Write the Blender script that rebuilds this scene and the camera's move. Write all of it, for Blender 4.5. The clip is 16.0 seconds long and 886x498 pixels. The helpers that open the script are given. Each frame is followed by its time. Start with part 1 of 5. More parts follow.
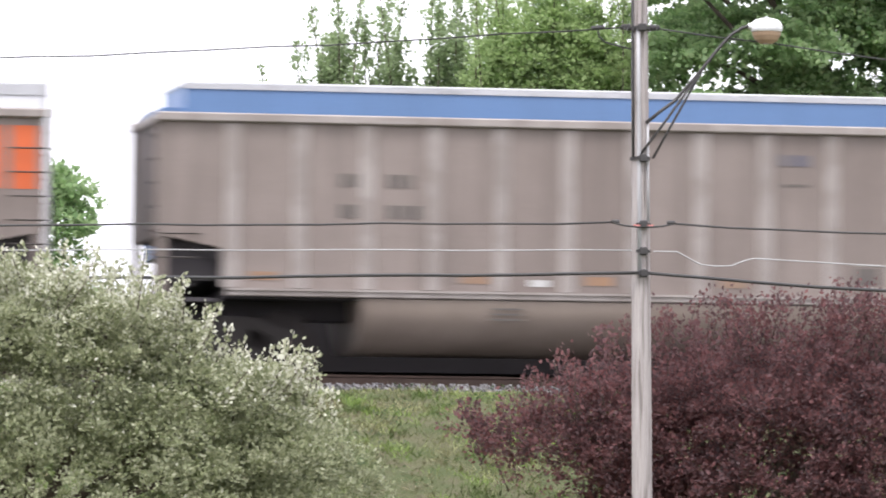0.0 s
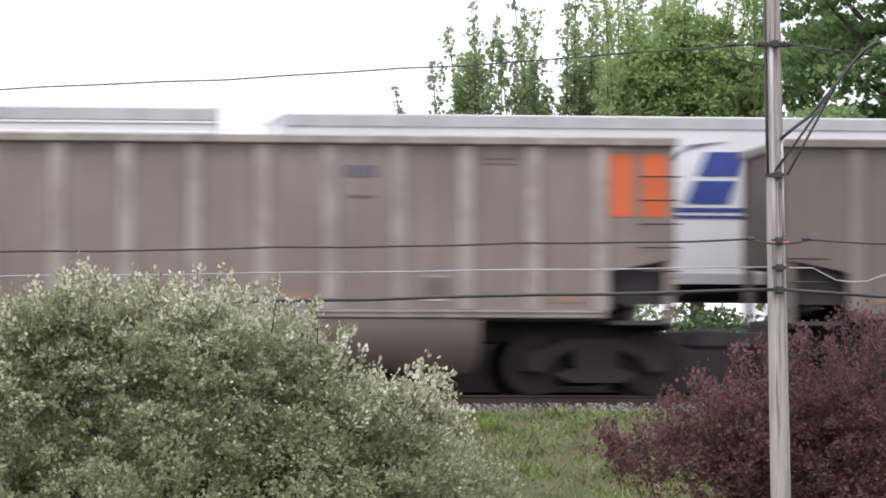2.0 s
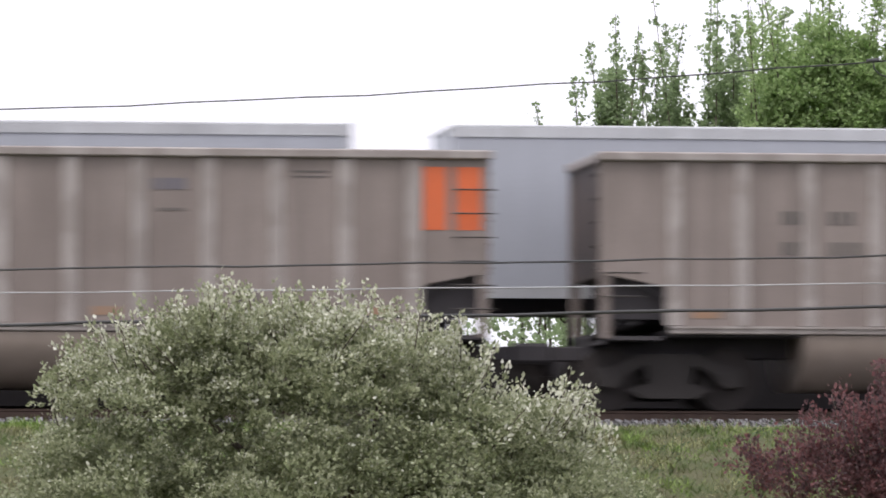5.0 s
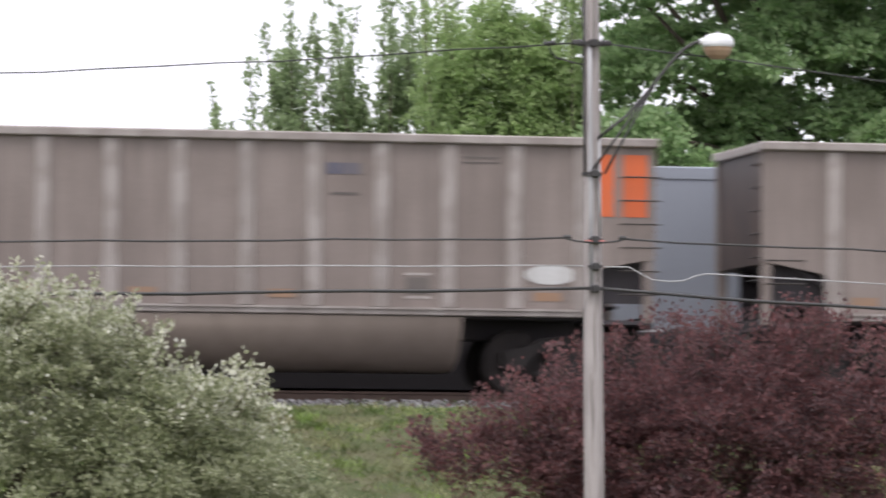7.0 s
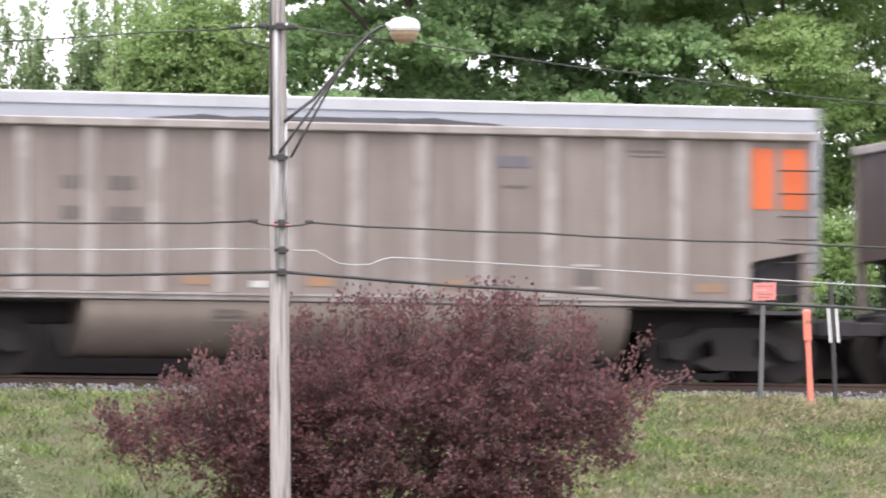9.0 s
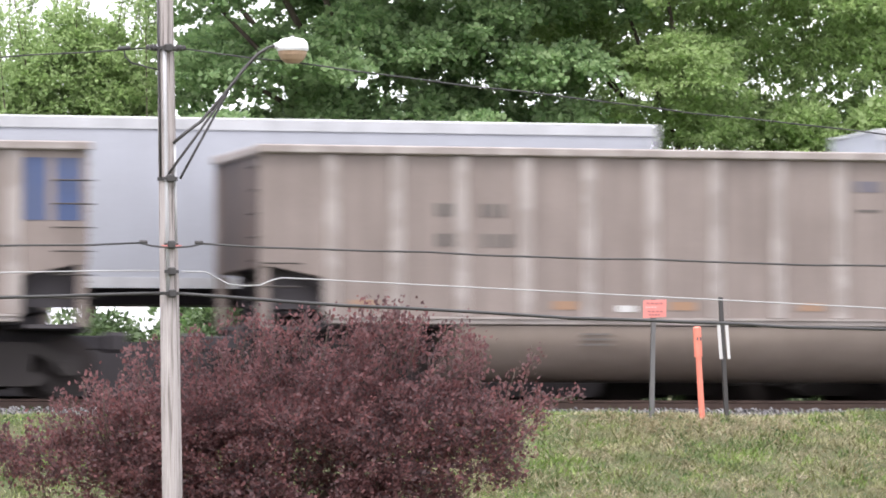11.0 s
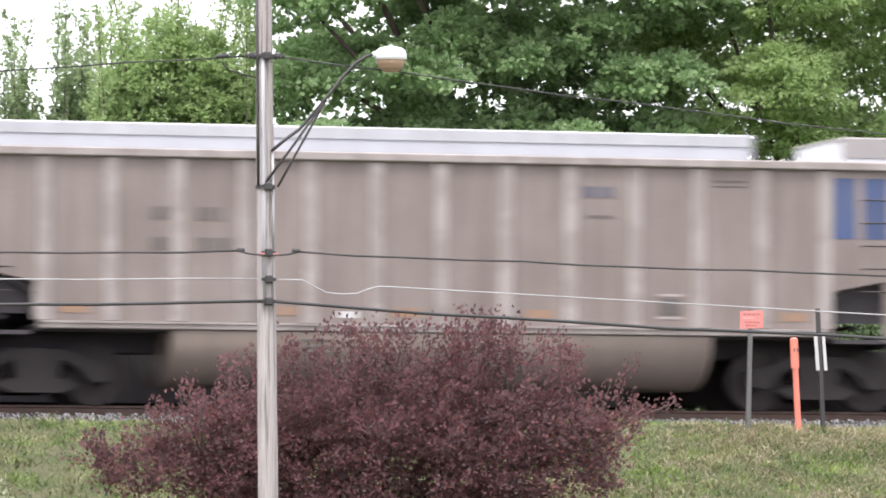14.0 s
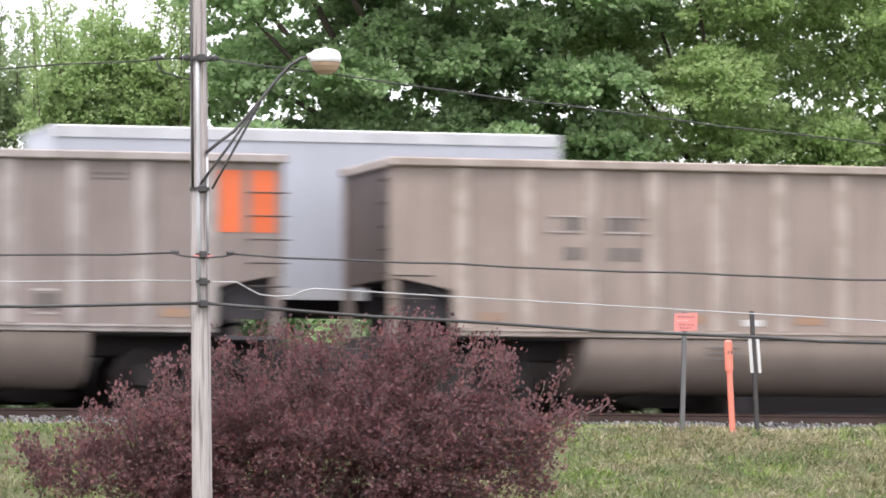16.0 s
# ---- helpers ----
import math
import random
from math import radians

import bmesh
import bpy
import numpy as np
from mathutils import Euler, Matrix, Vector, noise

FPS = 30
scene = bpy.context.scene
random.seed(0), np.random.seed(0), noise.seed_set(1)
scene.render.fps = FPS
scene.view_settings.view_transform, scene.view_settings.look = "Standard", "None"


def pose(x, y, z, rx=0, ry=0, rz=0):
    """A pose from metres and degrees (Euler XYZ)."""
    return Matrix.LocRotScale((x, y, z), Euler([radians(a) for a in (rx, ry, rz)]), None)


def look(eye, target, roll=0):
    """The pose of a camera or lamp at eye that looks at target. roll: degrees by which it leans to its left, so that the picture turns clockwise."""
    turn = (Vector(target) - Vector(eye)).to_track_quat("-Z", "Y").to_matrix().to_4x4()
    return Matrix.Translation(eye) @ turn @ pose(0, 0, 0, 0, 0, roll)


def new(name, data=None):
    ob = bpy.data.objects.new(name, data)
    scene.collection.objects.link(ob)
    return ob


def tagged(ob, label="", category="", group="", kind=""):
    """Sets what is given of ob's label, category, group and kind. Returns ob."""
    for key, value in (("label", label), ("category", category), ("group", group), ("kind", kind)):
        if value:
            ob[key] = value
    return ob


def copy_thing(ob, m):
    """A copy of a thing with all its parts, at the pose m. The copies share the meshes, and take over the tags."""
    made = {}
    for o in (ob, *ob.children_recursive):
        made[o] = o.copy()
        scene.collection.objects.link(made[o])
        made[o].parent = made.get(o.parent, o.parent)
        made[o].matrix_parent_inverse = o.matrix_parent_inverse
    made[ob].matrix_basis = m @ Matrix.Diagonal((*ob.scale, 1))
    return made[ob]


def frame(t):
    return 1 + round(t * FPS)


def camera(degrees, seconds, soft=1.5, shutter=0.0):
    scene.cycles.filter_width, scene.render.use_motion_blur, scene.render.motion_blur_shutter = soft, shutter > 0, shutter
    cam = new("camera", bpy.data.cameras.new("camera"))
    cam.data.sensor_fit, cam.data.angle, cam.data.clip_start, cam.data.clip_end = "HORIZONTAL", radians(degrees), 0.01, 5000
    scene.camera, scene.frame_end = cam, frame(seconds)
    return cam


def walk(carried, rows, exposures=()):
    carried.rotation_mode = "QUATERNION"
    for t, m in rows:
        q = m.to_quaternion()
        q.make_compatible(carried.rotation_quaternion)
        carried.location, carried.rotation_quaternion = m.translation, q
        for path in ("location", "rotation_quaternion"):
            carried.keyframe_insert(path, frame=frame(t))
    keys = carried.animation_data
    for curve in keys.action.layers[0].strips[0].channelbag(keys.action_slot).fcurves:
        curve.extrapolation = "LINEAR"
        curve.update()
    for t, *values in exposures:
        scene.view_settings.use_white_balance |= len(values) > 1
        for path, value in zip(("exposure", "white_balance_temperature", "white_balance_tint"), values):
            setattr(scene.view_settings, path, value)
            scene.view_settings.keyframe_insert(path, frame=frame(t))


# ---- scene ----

# ---------------------------------------------------------------- camera
EYE = (0.0, 0.0, -1.9)
cam = camera(8.966, 16.0, soft=1.75, shutter=0.32)


def aim(pan, tilt, roll):
    """Pose of the tripod head: degrees to the right of north, upwards, and leaning."""
    a, e = radians(pan), radians(tilt)
    return look(EYE, (EYE[0] + 100 * math.sin(a) * math.cos(e), EYE[1] + 100 * math.cos(a) * math.cos(e), EYE[2] + 100 * math.sin(e)), roll)


def camera_path():
    walk(cam, [(t, aim(p, e, r)) for t, p, e, r in (
        (0.0, 10.4715, 2.5641, 0.5713),
        (0.5, 9.7585, 2.5995, 0.4464),
        (1.0, 9.1854, 2.6541, 0.2447),
        (1.5, 9.0003, 2.6758, 0.2091),
        (2.0, 9.0972, 2.7620, -0.1061),
        (2.5, 9.0229, 2.8089, 0.2092),
        (3.0, 8.9644, 2.8847, 0.0143),
        (3.5, 8.7950, 2.8989, 0.1173),
        (4.0, 7.9490, 2.8916, 0.0900),
        (4.2, 7.4221, 2.9155, -0.1000),
        (6.3, 8.5993, 2.8984, 0.2371),
        (6.5, 8.8620, 2.8795, 0.2291),
        (7.0, 10.9589, 2.7283, 0.4446),
        (7.5, 11.8956, 2.6474, 0.3850),
        (8.0, 12.5425, 2.5689, 0.3124),
        (8.5, 13.2208, 2.5671, 0.4179),
        (9.0, 14.1429, 2.5834, 0.3265),
        (9.5, 15.1364, 2.6431, 0.1123),
        (9.7, 15.4552, 2.6649, 0.0351),
        (11.8, 15.1337, 2.8071, -0.3336),
        (12.0, 15.0352, 2.8017, -0.2778),
        (12.5, 14.5210, 2.8327, -0.3323),
        (13.0, 14.2223, 2.8633, -0.2269),
        (13.5, 14.1186, 2.9070, -0.1482),
        (14.0, 14.2718, 2.8760, 0.1794),
        (14.5, 14.6980, 2.8822, 0.2460),
        (15.0, 14.8266, 2.9005, 0.2405),
        (15.5, 14.8831, 2.9144, 0.1431),
        (16.0, 14.9379, 2.9015, 0.1833))],
        exposures=[(0.0, 0.5), (0.5, 0.44), (1.0, 0.24), (2.0, 0.05), (3.5, -0.1), (4.2, -0.02), (6.4, -0.32), (7.0, 0.0), (7.6, 0.3), (8.0, 0.5), (9.0, 0.68), (12.0, 0.72), (13.0, 0.68), (14.5, 0.68), (15.5, 0.82), (16.0, 0.64)])


camera_path()

# ---------------------------------------------------------------- world and sun
world = bpy.data.worlds.new("overcast_sky")
scene.world = world
world.use_nodes = True
wn, wl = world.node_tree.nodes, world.node_tree.links
sky = wn.new("ShaderNodeTexSky")
sky.sky_type, sky.sun_disc = "NISHITA", False
sky.sun_elevation, sky.sun_rotation = radians(63), radians(213)
sky.air_density, sky.dust_density = 1.5, 6.0
cloud = wn.new("ShaderNodeMix")
cloud.data_type = "RGBA"
cloud.inputs[0].default_value = 0.9
cloud.inputs[7].default_value = (12.1, 11.9, 13.2, 1)
wl.new(sky.outputs[0], cloud.inputs[6])
wl.new(cloud.outputs[2], wn["Background"].inputs[0])
wn["Background"].inputs[1].default_value = 0.118

sun = new("sun", bpy.data.lights.new("sun", "SUN"))
sun.data.energy, sun.data.angle, sun.data.color = 2.2, radians(22), (1.0, 0.97, 0.97)
sun.matrix_world = look((-22, -34, 80), (0, 0, 0))

# ---------------------------------------------------------------- materials


def nodes_of(name):
    m = bpy.data.materials.new(name)
    m.use_nodes = True
    return m, m.node_tree.nodes, m.node_tree.links, m.node_tree.nodes["Principled BSDF"]


def mixer(n, l, fac, a, b):
    """Colour mix node; fac, a and b are sockets or values."""
    x = n.new("ShaderNodeMix")
    x.data_type = "RGBA"
    for slot, v in ((0, fac), (6, a), (7, b)):
        if isinstance(v, (int, float)):
            x.inputs[slot].default_value = v
        elif isinstance(v, tuple):
            x.inputs[slot].default_value = (*v, 1)
        else:
            l.new(v, x.inputs[slot])
    return x.outputs[2]


def coords(n, l, scale=(1, 1, 1), shift=True):
    """Object coordinates, shifted by a random amount for each object."""
    c = n.new("ShaderNodeTexCoord")
    m = n.new("ShaderNodeMapping")
    m.inputs["Scale"].default_value = scale
    l.new(c.outputs["Object"], m.inputs["Vector"])
    if shift:
        o = n.new("ShaderNodeObjectInfo")
        k = n.new("ShaderNodeMath")
        k.operation = "MULTIPLY"
        k.inputs[1].default_value = 37.0
        l.new(o.outputs["Random"], k.inputs[0])
        l.new(k.outputs[0], m.inputs["Location"])
    return m.outputs[0]


def noise_of(n, l, vec, scale, detail=4.0, lo=0.35, hi=0.65):
    t = n.new("ShaderNodeTexNoise")
    t.inputs["Scale"].default_value, t.inputs["Detail"].default_value = scale, detail
    l.new(vec, t.inputs["Vector"])
    r = n.new("ShaderNodeMapRange")
    r.inputs[1].default_value, r.inputs[2].default_value = lo, hi
    l.new(t.outputs[0], r.inputs[0])
    return r.outputs[0]


def bump_of(n, l, p, height, strength, distance):
    b = n.new("ShaderNodeBump")
    b.inputs["Strength"].default_value, b.inputs["Distance"].default_value = strength, distance
    l.new(height, b.inputs["Height"])
    l.new(b.outputs[0], p.inputs["Normal"])


def painted(name, base, dirt, rough=0.55, metal=0.0, streaks=0.5, grime=0.45, blotch=None):
    """Weathered paint: broad grime, rain streaks and fine grain."""
    m, n, l, p = nodes_of(name)
    v = coords(n, l)
    big = noise_of(n, l, v, 0.7, 5.0) if blotch is None else noise_of(n, l, v, blotch, 2.0, 0.43, 0.57)
    run = noise_of(n, l, coords(n, l, (5.0, 5.0, 0.35)), 1.0, 5.0, 0.4, 0.75)
    fine = noise_of(n, l, v, 30.0, 3.0, 0.3, 0.7)
    k = n.new("ShaderNodeMath"); k.operation = "MULTIPLY"; k.inputs[1].default_value = grime
    l.new(big, k.inputs[0])
    s = n.new("ShaderNodeMath"); s.operation = "MULTIPLY"; s.inputs[1].default_value = streaks
    l.new(run, s.inputs[0])
    c = mixer(n, l, k.outputs[0], base, dirt)
    c = mixer(n, l, s.outputs[0], c, tuple(0.75 * d for d in dirt))
    f = n.new("ShaderNodeMath"); f.operation = "MULTIPLY"; f.inputs[1].default_value = 0.15
    l.new(fine, f.inputs[0])
    c = mixer(n, l, f.outputs[0], c, tuple(0.6 * d for d in dirt))
    l.new(c, p.inputs["Base Color"])
    p.inputs["Roughness"].default_value, p.inputs["Metallic"].default_value = rough, metal
    bump_of(n, l, p, fine, 0.15, 0.004)
    return m


def leafy(name, stops, through_light=0.3, rough=0.55):
    """Leaves, each of its own shade, that let some light through."""
    m, n, l, p = nodes_of(name)
    g = n.new("ShaderNodeNewGeometry")
    r = n.new("ShaderNodeValToRGB")
    r.color_ramp.elements[0].position, r.color_ramp.elements[0].color = stops[0][0], (*stops[0][1], 1)
    r.color_ramp.elements[1].position, r.color_ramp.elements[1].color = stops[-1][0], (*stops[-1][1], 1)
    for q, c in stops[1:-1]:
        r.color_ramp.elements.new(q).color = (*c, 1)
    l.new(g.outputs["Random Per Island"], r.inputs[0])
    patch = noise_of(n, l, coords(n, l, shift=False), 0.6, 4.0)
    k = n.new("ShaderNodeMath"); k.operation = "MULTIPLY"; k.inputs[1].default_value = 0.4
    l.new(patch, k.inputs[0])
    c = mixer(n, l, k.outputs[0], r.outputs[0], tuple(0.6 * v for v in stops[len(stops) // 2][1]))
    tuft = noise_of(n, l, coords(n, l, shift=False), 2.3, 3.0, 0.45, 0.7)
    k2 = n.new("ShaderNodeMath"); k2.operation = "MULTIPLY"; k2.inputs[1].default_value = 0.45
    l.new(tuft, k2.inputs[0])
    c = mixer(n, l, k2.outputs[0], c, stops[-1][1])
    l.new(c, p.inputs["Base Color"])
    p.inputs["Roughness"].default_value = rough
    t = n.new("ShaderNodeBsdfTranslucent")
    l.new(c, t.inputs[0])
    x = n.new("ShaderNodeMixShader")
    x.inputs[0].default_value = through_light
    l.new(p.outputs[0], x.inputs[1])
    l.new(t.outputs[0], x.inputs[2])
    l.new(x.outputs[0], n["Material Output"].inputs[0])
    return m


def earthy(name, a, b, scale, rough=0.95, bump=0.02):
    m, n, l, p = nodes_of(name)
    v = coords(n, l, shift=False)
    big, fine = noise_of(n, l, v, scale, 6.0), noise_of(n, l, v, scale * 22, 5.0, 0.3, 0.7)
    k = n.new("ShaderNodeMath"); k.operation = "MULTIPLY"; k.inputs[1].default_value = 0.45
    l.new(fine, k.inputs[0])
    c = mixer(n, l, big, a, b)
    l.new(mixer(n, l, k.outputs[0], c, tuple(0.45 * x for x in b)), p.inputs["Base Color"])
    p.inputs["Roughness"].default_value = rough
    bump_of(n, l, p, fine, 0.6, bump)
    return m


def pebbly(name, stops, rough=0.9):
    """Loose pieces, each of its own shade."""
    m, n, l, p = nodes_of(name)
    g = n.new("ShaderNodeNewGeometry")
    r = n.new("ShaderNodeValToRGB")
    r.color_ramp.elements[0].color, r.color_ramp.elements[1].color = (*stops[0], 1), (*stops[1], 1)
    l.new(g.outputs["Random Per Island"], r.inputs[0])
    l.new(r.outputs[0], p.inputs["Base Color"])
    p.inputs["Roughness"].default_value = rough
    return m


def grassy():
    """Blades that turn from green to straw in patches."""
    m, n, l, p = nodes_of("grass_blades")
    g = n.new("ShaderNodeNewGeometry")
    v = coords(n, l, shift=False)
    patch = noise_of(n, l, v, 0.55, 5.0, 0.44, 0.56)
    spot = noise_of(n, l, v, 2.2, 4.0, 0.44, 0.55)
    lush = noise_of(n, l, v, 1.5, 4.0, 0.46, 0.56)
    dark = mixer(n, l, g.outputs["Random Per Island"], (0.050, 0.092, 0.016), (0.125, 0.185, 0.045))
    fresh = mixer(n, l, g.outputs["Random Per Island"], (0.112, 0.200, 0.028), (0.235, 0.355, 0.072))
    straw = mixer(n, l, g.outputs["Random Per Island"], (0.19, 0.158, 0.085), (0.44, 0.385, 0.24))
    k = n.new("ShaderNodeMath"); k.operation = "MULTIPLY"
    l.new(patch, k.inputs[0]); l.new(spot, k.inputs[1])
    k2 = n.new("ShaderNodeMath"); k2.operation = "MULTIPLY_ADD"; k2.inputs[1].default_value = 0.6; k2.inputs[2].default_value = 0.05
    l.new(k.outputs[0], k2.inputs[0])
    l.new(mixer(n, l, k2.outputs[0], mixer(n, l, lush, dark, fresh), straw), p.inputs["Base Color"])
    p.inputs["Roughness"].default_value = 0.7
    return m


def grained():
    """Weathered pole timber: long dark checks and pale fibres along the shaft."""
    m, n, l, p = nodes_of("weathered_grey_pole_timber")
    check = noise_of(n, l, coords(n, l, (34, 34, 0.9), False), 1.0, 5.0, 0.5, 0.68)
    fibre = noise_of(n, l, coords(n, l, (95, 95, 2.2), False), 1.0, 4.0, 0.3, 0.7)
    stain = noise_of(n, l, coords(n, l, (3, 3, 0.6), False), 1.0, 4.0, 0.4, 0.7)
    c = mixer(n, l, fibre, (0.33, 0.295, 0.282), (0.49, 0.452, 0.44))
    c = mixer(n, l, stain, c, (0.36, 0.32, 0.305))
    l.new(mixer(n, l, check, c, (0.15, 0.128, 0.12)), p.inputs["Base Color"])
    p.inputs["Roughness"].default_value = 0.9
    bump_of(n, l, p, fibre, 0.6, 0.006)
    return m


def dry():
    m, n, l, p = nodes_of("straw")
    g = n.new("ShaderNodeNewGeometry")
    l.new(mixer(n, l, g.outputs["Random Per Island"], (0.27, 0.228, 0.138), (0.55, 0.49, 0.345)), p.inputs["Base Color"])
    p.inputs["Roughness"].default_value = 0.8
    return m


CAR_PAINT = {
    "tan": painted("tan_grey_car_paint", (0.268, 0.223, 0.202), (0.169, 0.135, 0.119), grime=0.55),
    "light": painted("pale_car_paint", (0.305, 0.269, 0.253), (0.220, 0.185, 0.166)),
    "dark": painted("grey_brown_car_paint", (0.185, 0.156, 0.140), (0.130, 0.107, 0.094)),
    "ochre": painted("ochre_brown_car_paint", (0.258, 0.183, 0.136), (0.175, 0.120, 0.088)),
    "buff": painted("buff_grey_car_paint", (0.305, 0.248, 0.214), (0.200, 0.156, 0.131), grime=0.55),
    "brown": painted("brown_car_paint", (0.194, 0.138, 0.112), (0.130, 0.091, 0.074)),
}
RIB_PAINT = {
    "tan": painted("tan_grey_rib_paint", (0.372, 0.333, 0.313), (0.259, 0.223, 0.204), grime=0.75, blotch=1.9),
    "light": painted("pale_rib_paint", (0.415, 0.376, 0.356), (0.285, 0.250, 0.230), grime=0.75, blotch=1.9),
    "dark": painted("grey_brown_rib_paint", (0.240, 0.204, 0.181), (0.162, 0.136, 0.117)),
    "ochre": painted("ochre_brown_rib_paint", (0.335, 0.268, 0.215), (0.215, 0.160, 0.122), grime=0.6, blotch=1.9),
    "buff": painted("buff_grey_rib_paint", (0.389, 0.330, 0.290), (0.259, 0.211, 0.177), grime=0.75, blotch=1.9),
    "brown": painted("brown_rib_paint", (0.222, 0.164, 0.136), (0.143, 0.105, 0.086)),
}
ORANGE = painted("faded_orange_paint", (0.680, 0.132, 0.038), (0.510, 0.145, 0.060), grime=0.3, streaks=0.3)
BLUE = painted("faded_blue_paint", (0.050, 0.088, 0.215), (0.095, 0.108, 0.165), grime=0.45)
OWNER = painted("dull_blue_lettering", (0.090, 0.094, 0.143), (0.180, 0.158, 0.158), grime=0.8)
# The shade on the car ends is put into this dark brown.
END_SHADE = painted("shade_brown_end_paint", (0.140, 0.098, 0.080), (0.060, 0.047, 0.042), grime=0.8, streaks=0.7)
DARK_RED = painted("dark_red_paint", (0.120, 0.040, 0.036), (0.080, 0.038, 0.033))
WHITE = painted("dull_white_paint", (0.612, 0.612, 0.612), (0.425, 0.408, 0.383), grime=0.3)
MARK = painted("worn_dark_lettering", (0.090, 0.079, 0.075), (0.165, 0.143, 0.128), grime=0.8)
AMBER = painted("amber_reflector_strip", (0.34, 0.190, 0.105), (0.26, 0.185, 0.140), grime=0.9)
BELLY = painted("tan_belly_paint", (0.32, 0.262, 0.222), (0.20, 0.16, 0.135), grime=0.35, streaks=0.3)
UNDER = painted("grimy_black_steel", (0.052, 0.047, 0.053), (0.066, 0.058, 0.060), rough=0.85)
TRUCK = painted("dusty_brown_black_casting", (0.029, 0.025, 0.024), (0.042, 0.036, 0.034), rough=0.9)
WHEEL = painted("brake_dusted_wheel_steel", (0.036, 0.028, 0.026), (0.02, 0.017, 0.017), rough=0.65, metal=0.4)
RUNG = painted("dark_ladder_steel", (0.09, 0.08, 0.075), (0.06, 0.05, 0.045))
COAL = painted("coal", (0.016, 0.016, 0.018), (0.026, 0.025, 0.026), rough=0.95)
RAIL = painted("rusty_rail_steel", (0.10, 0.065, 0.05), (0.06, 0.04, 0.032), rough=0.5, metal=0.5)
TIE = painted("creosoted_timber", (0.075, 0.055, 0.045), (0.045, 0.036, 0.03), rough=0.9)
TRAILER = {
    "white": painted("white_trailer_paint", (0.781, 0.790, 0.809), (0.614, 0.614, 0.623), rough=0.4, streaks=0.25, grime=0.3),
    "silver": painted("silver_grey_trailer_paint", (0.560, 0.570, 0.605), (0.440, 0.445, 0.465), rough=0.4, streaks=0.25, grime=0.3),
    "cream": painted("cream_trailer_paint", (0.646, 0.620, 0.595), (0.493, 0.459, 0.425), rough=0.4, streaks=0.25, grime=0.3),
    "grey": painted("pale_grey_trailer_paint", (0.416, 0.432, 0.480), (0.320, 0.328, 0.352), rough=0.4, streaks=0.25, grime=0.3),
    "slate": painted("blue_grey_trailer_paint", (0.300, 0.323, 0.367), (0.225, 0.240, 0.270), rough=0.45, streaks=0.25, grime=0.3),
    "blue": painted("mid_blue_container_paint", (0.128, 0.232, 0.435), (0.105, 0.180, 0.315), rough=0.45, streaks=0.2, grime=0.3),
    "orange": painted("bright_orange_container_paint", (0.765, 0.145, 0.021), (0.595, 0.119, 0.025), rough=0.45, streaks=0.15, grime=0.25),
}
TRIM = painted("brushed_aluminium_trim", (0.578, 0.586, 0.603), (0.383, 0.383, 0.391), rough=0.45, metal=0.3)
ROOF_GREY = painted("weathered_grey_roof_panel", (0.40, 0.375, 0.36), (0.31, 0.29, 0.28), rough=0.6)
ROOF_DARK = painted("dull_dark_roof_edge", (0.16, 0.16, 0.18), (0.10, 0.10, 0.11))
LOGO_BLUE = painted("deep_blue_vinyl", (0.035, 0.07, 0.30), (0.03, 0.05, 0.2), grime=0.2)
LOGO_YELLOW = painted("golden_vinyl", (0.75, 0.48, 0.08), (0.55, 0.33, 0.06), grime=0.3)
LOGO_OCHRE = painted("golden_brown_vinyl", (0.46, 0.28, 0.07), (0.34, 0.21, 0.07), grime=0.3)
LOGO_CREAM = painted("pale_yellow_vinyl", (0.78, 0.64, 0.34), (0.62, 0.5, 0.28), grime=0.3)
RUBBER = painted("tyre_rubber", (0.025, 0.025, 0.026), (0.05, 0.047, 0.043), rough=0.85)
POLE = grained()
PVC = painted("grey_conduit", (0.496, 0.496, 0.512), (0.336, 0.328, 0.328))
IRON = painted("dark_galvanised_iron", (0.075, 0.072, 0.072), (0.05, 0.047, 0.045), metal=0.4)
WIRE = painted("black_cable_sheath", (0.035, 0.035, 0.036), (0.06, 0.058, 0.055))
WIRE_PALE = painted("pale_cable_sheath", (0.46, 0.46, 0.47), (0.33, 0.32, 0.31))
ENAMEL = painted("white_enamel", (0.82, 0.83, 0.84), (0.6, 0.6, 0.6), rough=0.35, grime=0.2, streaks=0.2)
LENS = painted("amber_tinted_refractor", (0.496, 0.352, 0.248), (0.360, 0.248, 0.160), rough=0.25)
PALE_RED = painted("bleached_sign_lettering", (0.72, 0.42, 0.39), (0.62, 0.38, 0.35), grime=0.5)
FADED = painted("faded_sign_lettering", (0.42, 0.16, 0.15), (0.36, 0.15, 0.14), grime=0.5)
PINK = painted("sun_faded_red_enamel", (0.697, 0.246, 0.221), (0.561, 0.230, 0.204), grime=0.3)
SALMON = painted("salmon_plastic_marker", (0.792, 0.238, 0.167), (0.651, 0.211, 0.158), grime=0.25)
STEEL_POST = painted("dull_steel_post", (0.160, 0.160, 0.160), (0.088, 0.080, 0.080), metal=0.3)
BARK = painted("grey_brown_bark", (0.13, 0.10, 0.08), (0.07, 0.055, 0.045), rough=0.95, streaks=0.7)
SOIL = earthy("grassy_soil", (0.070, 0.098, 0.030), (0.128, 0.120, 0.066), 2.4)
STONE_BED = earthy("crushed_stone", (0.13, 0.125, 0.128), (0.075, 0.072, 0.074), 3.0, bump=0.05)
STONES = pebbly("ballast_stone", ((0.12, 0.115, 0.117), (0.30, 0.29, 0.292)))
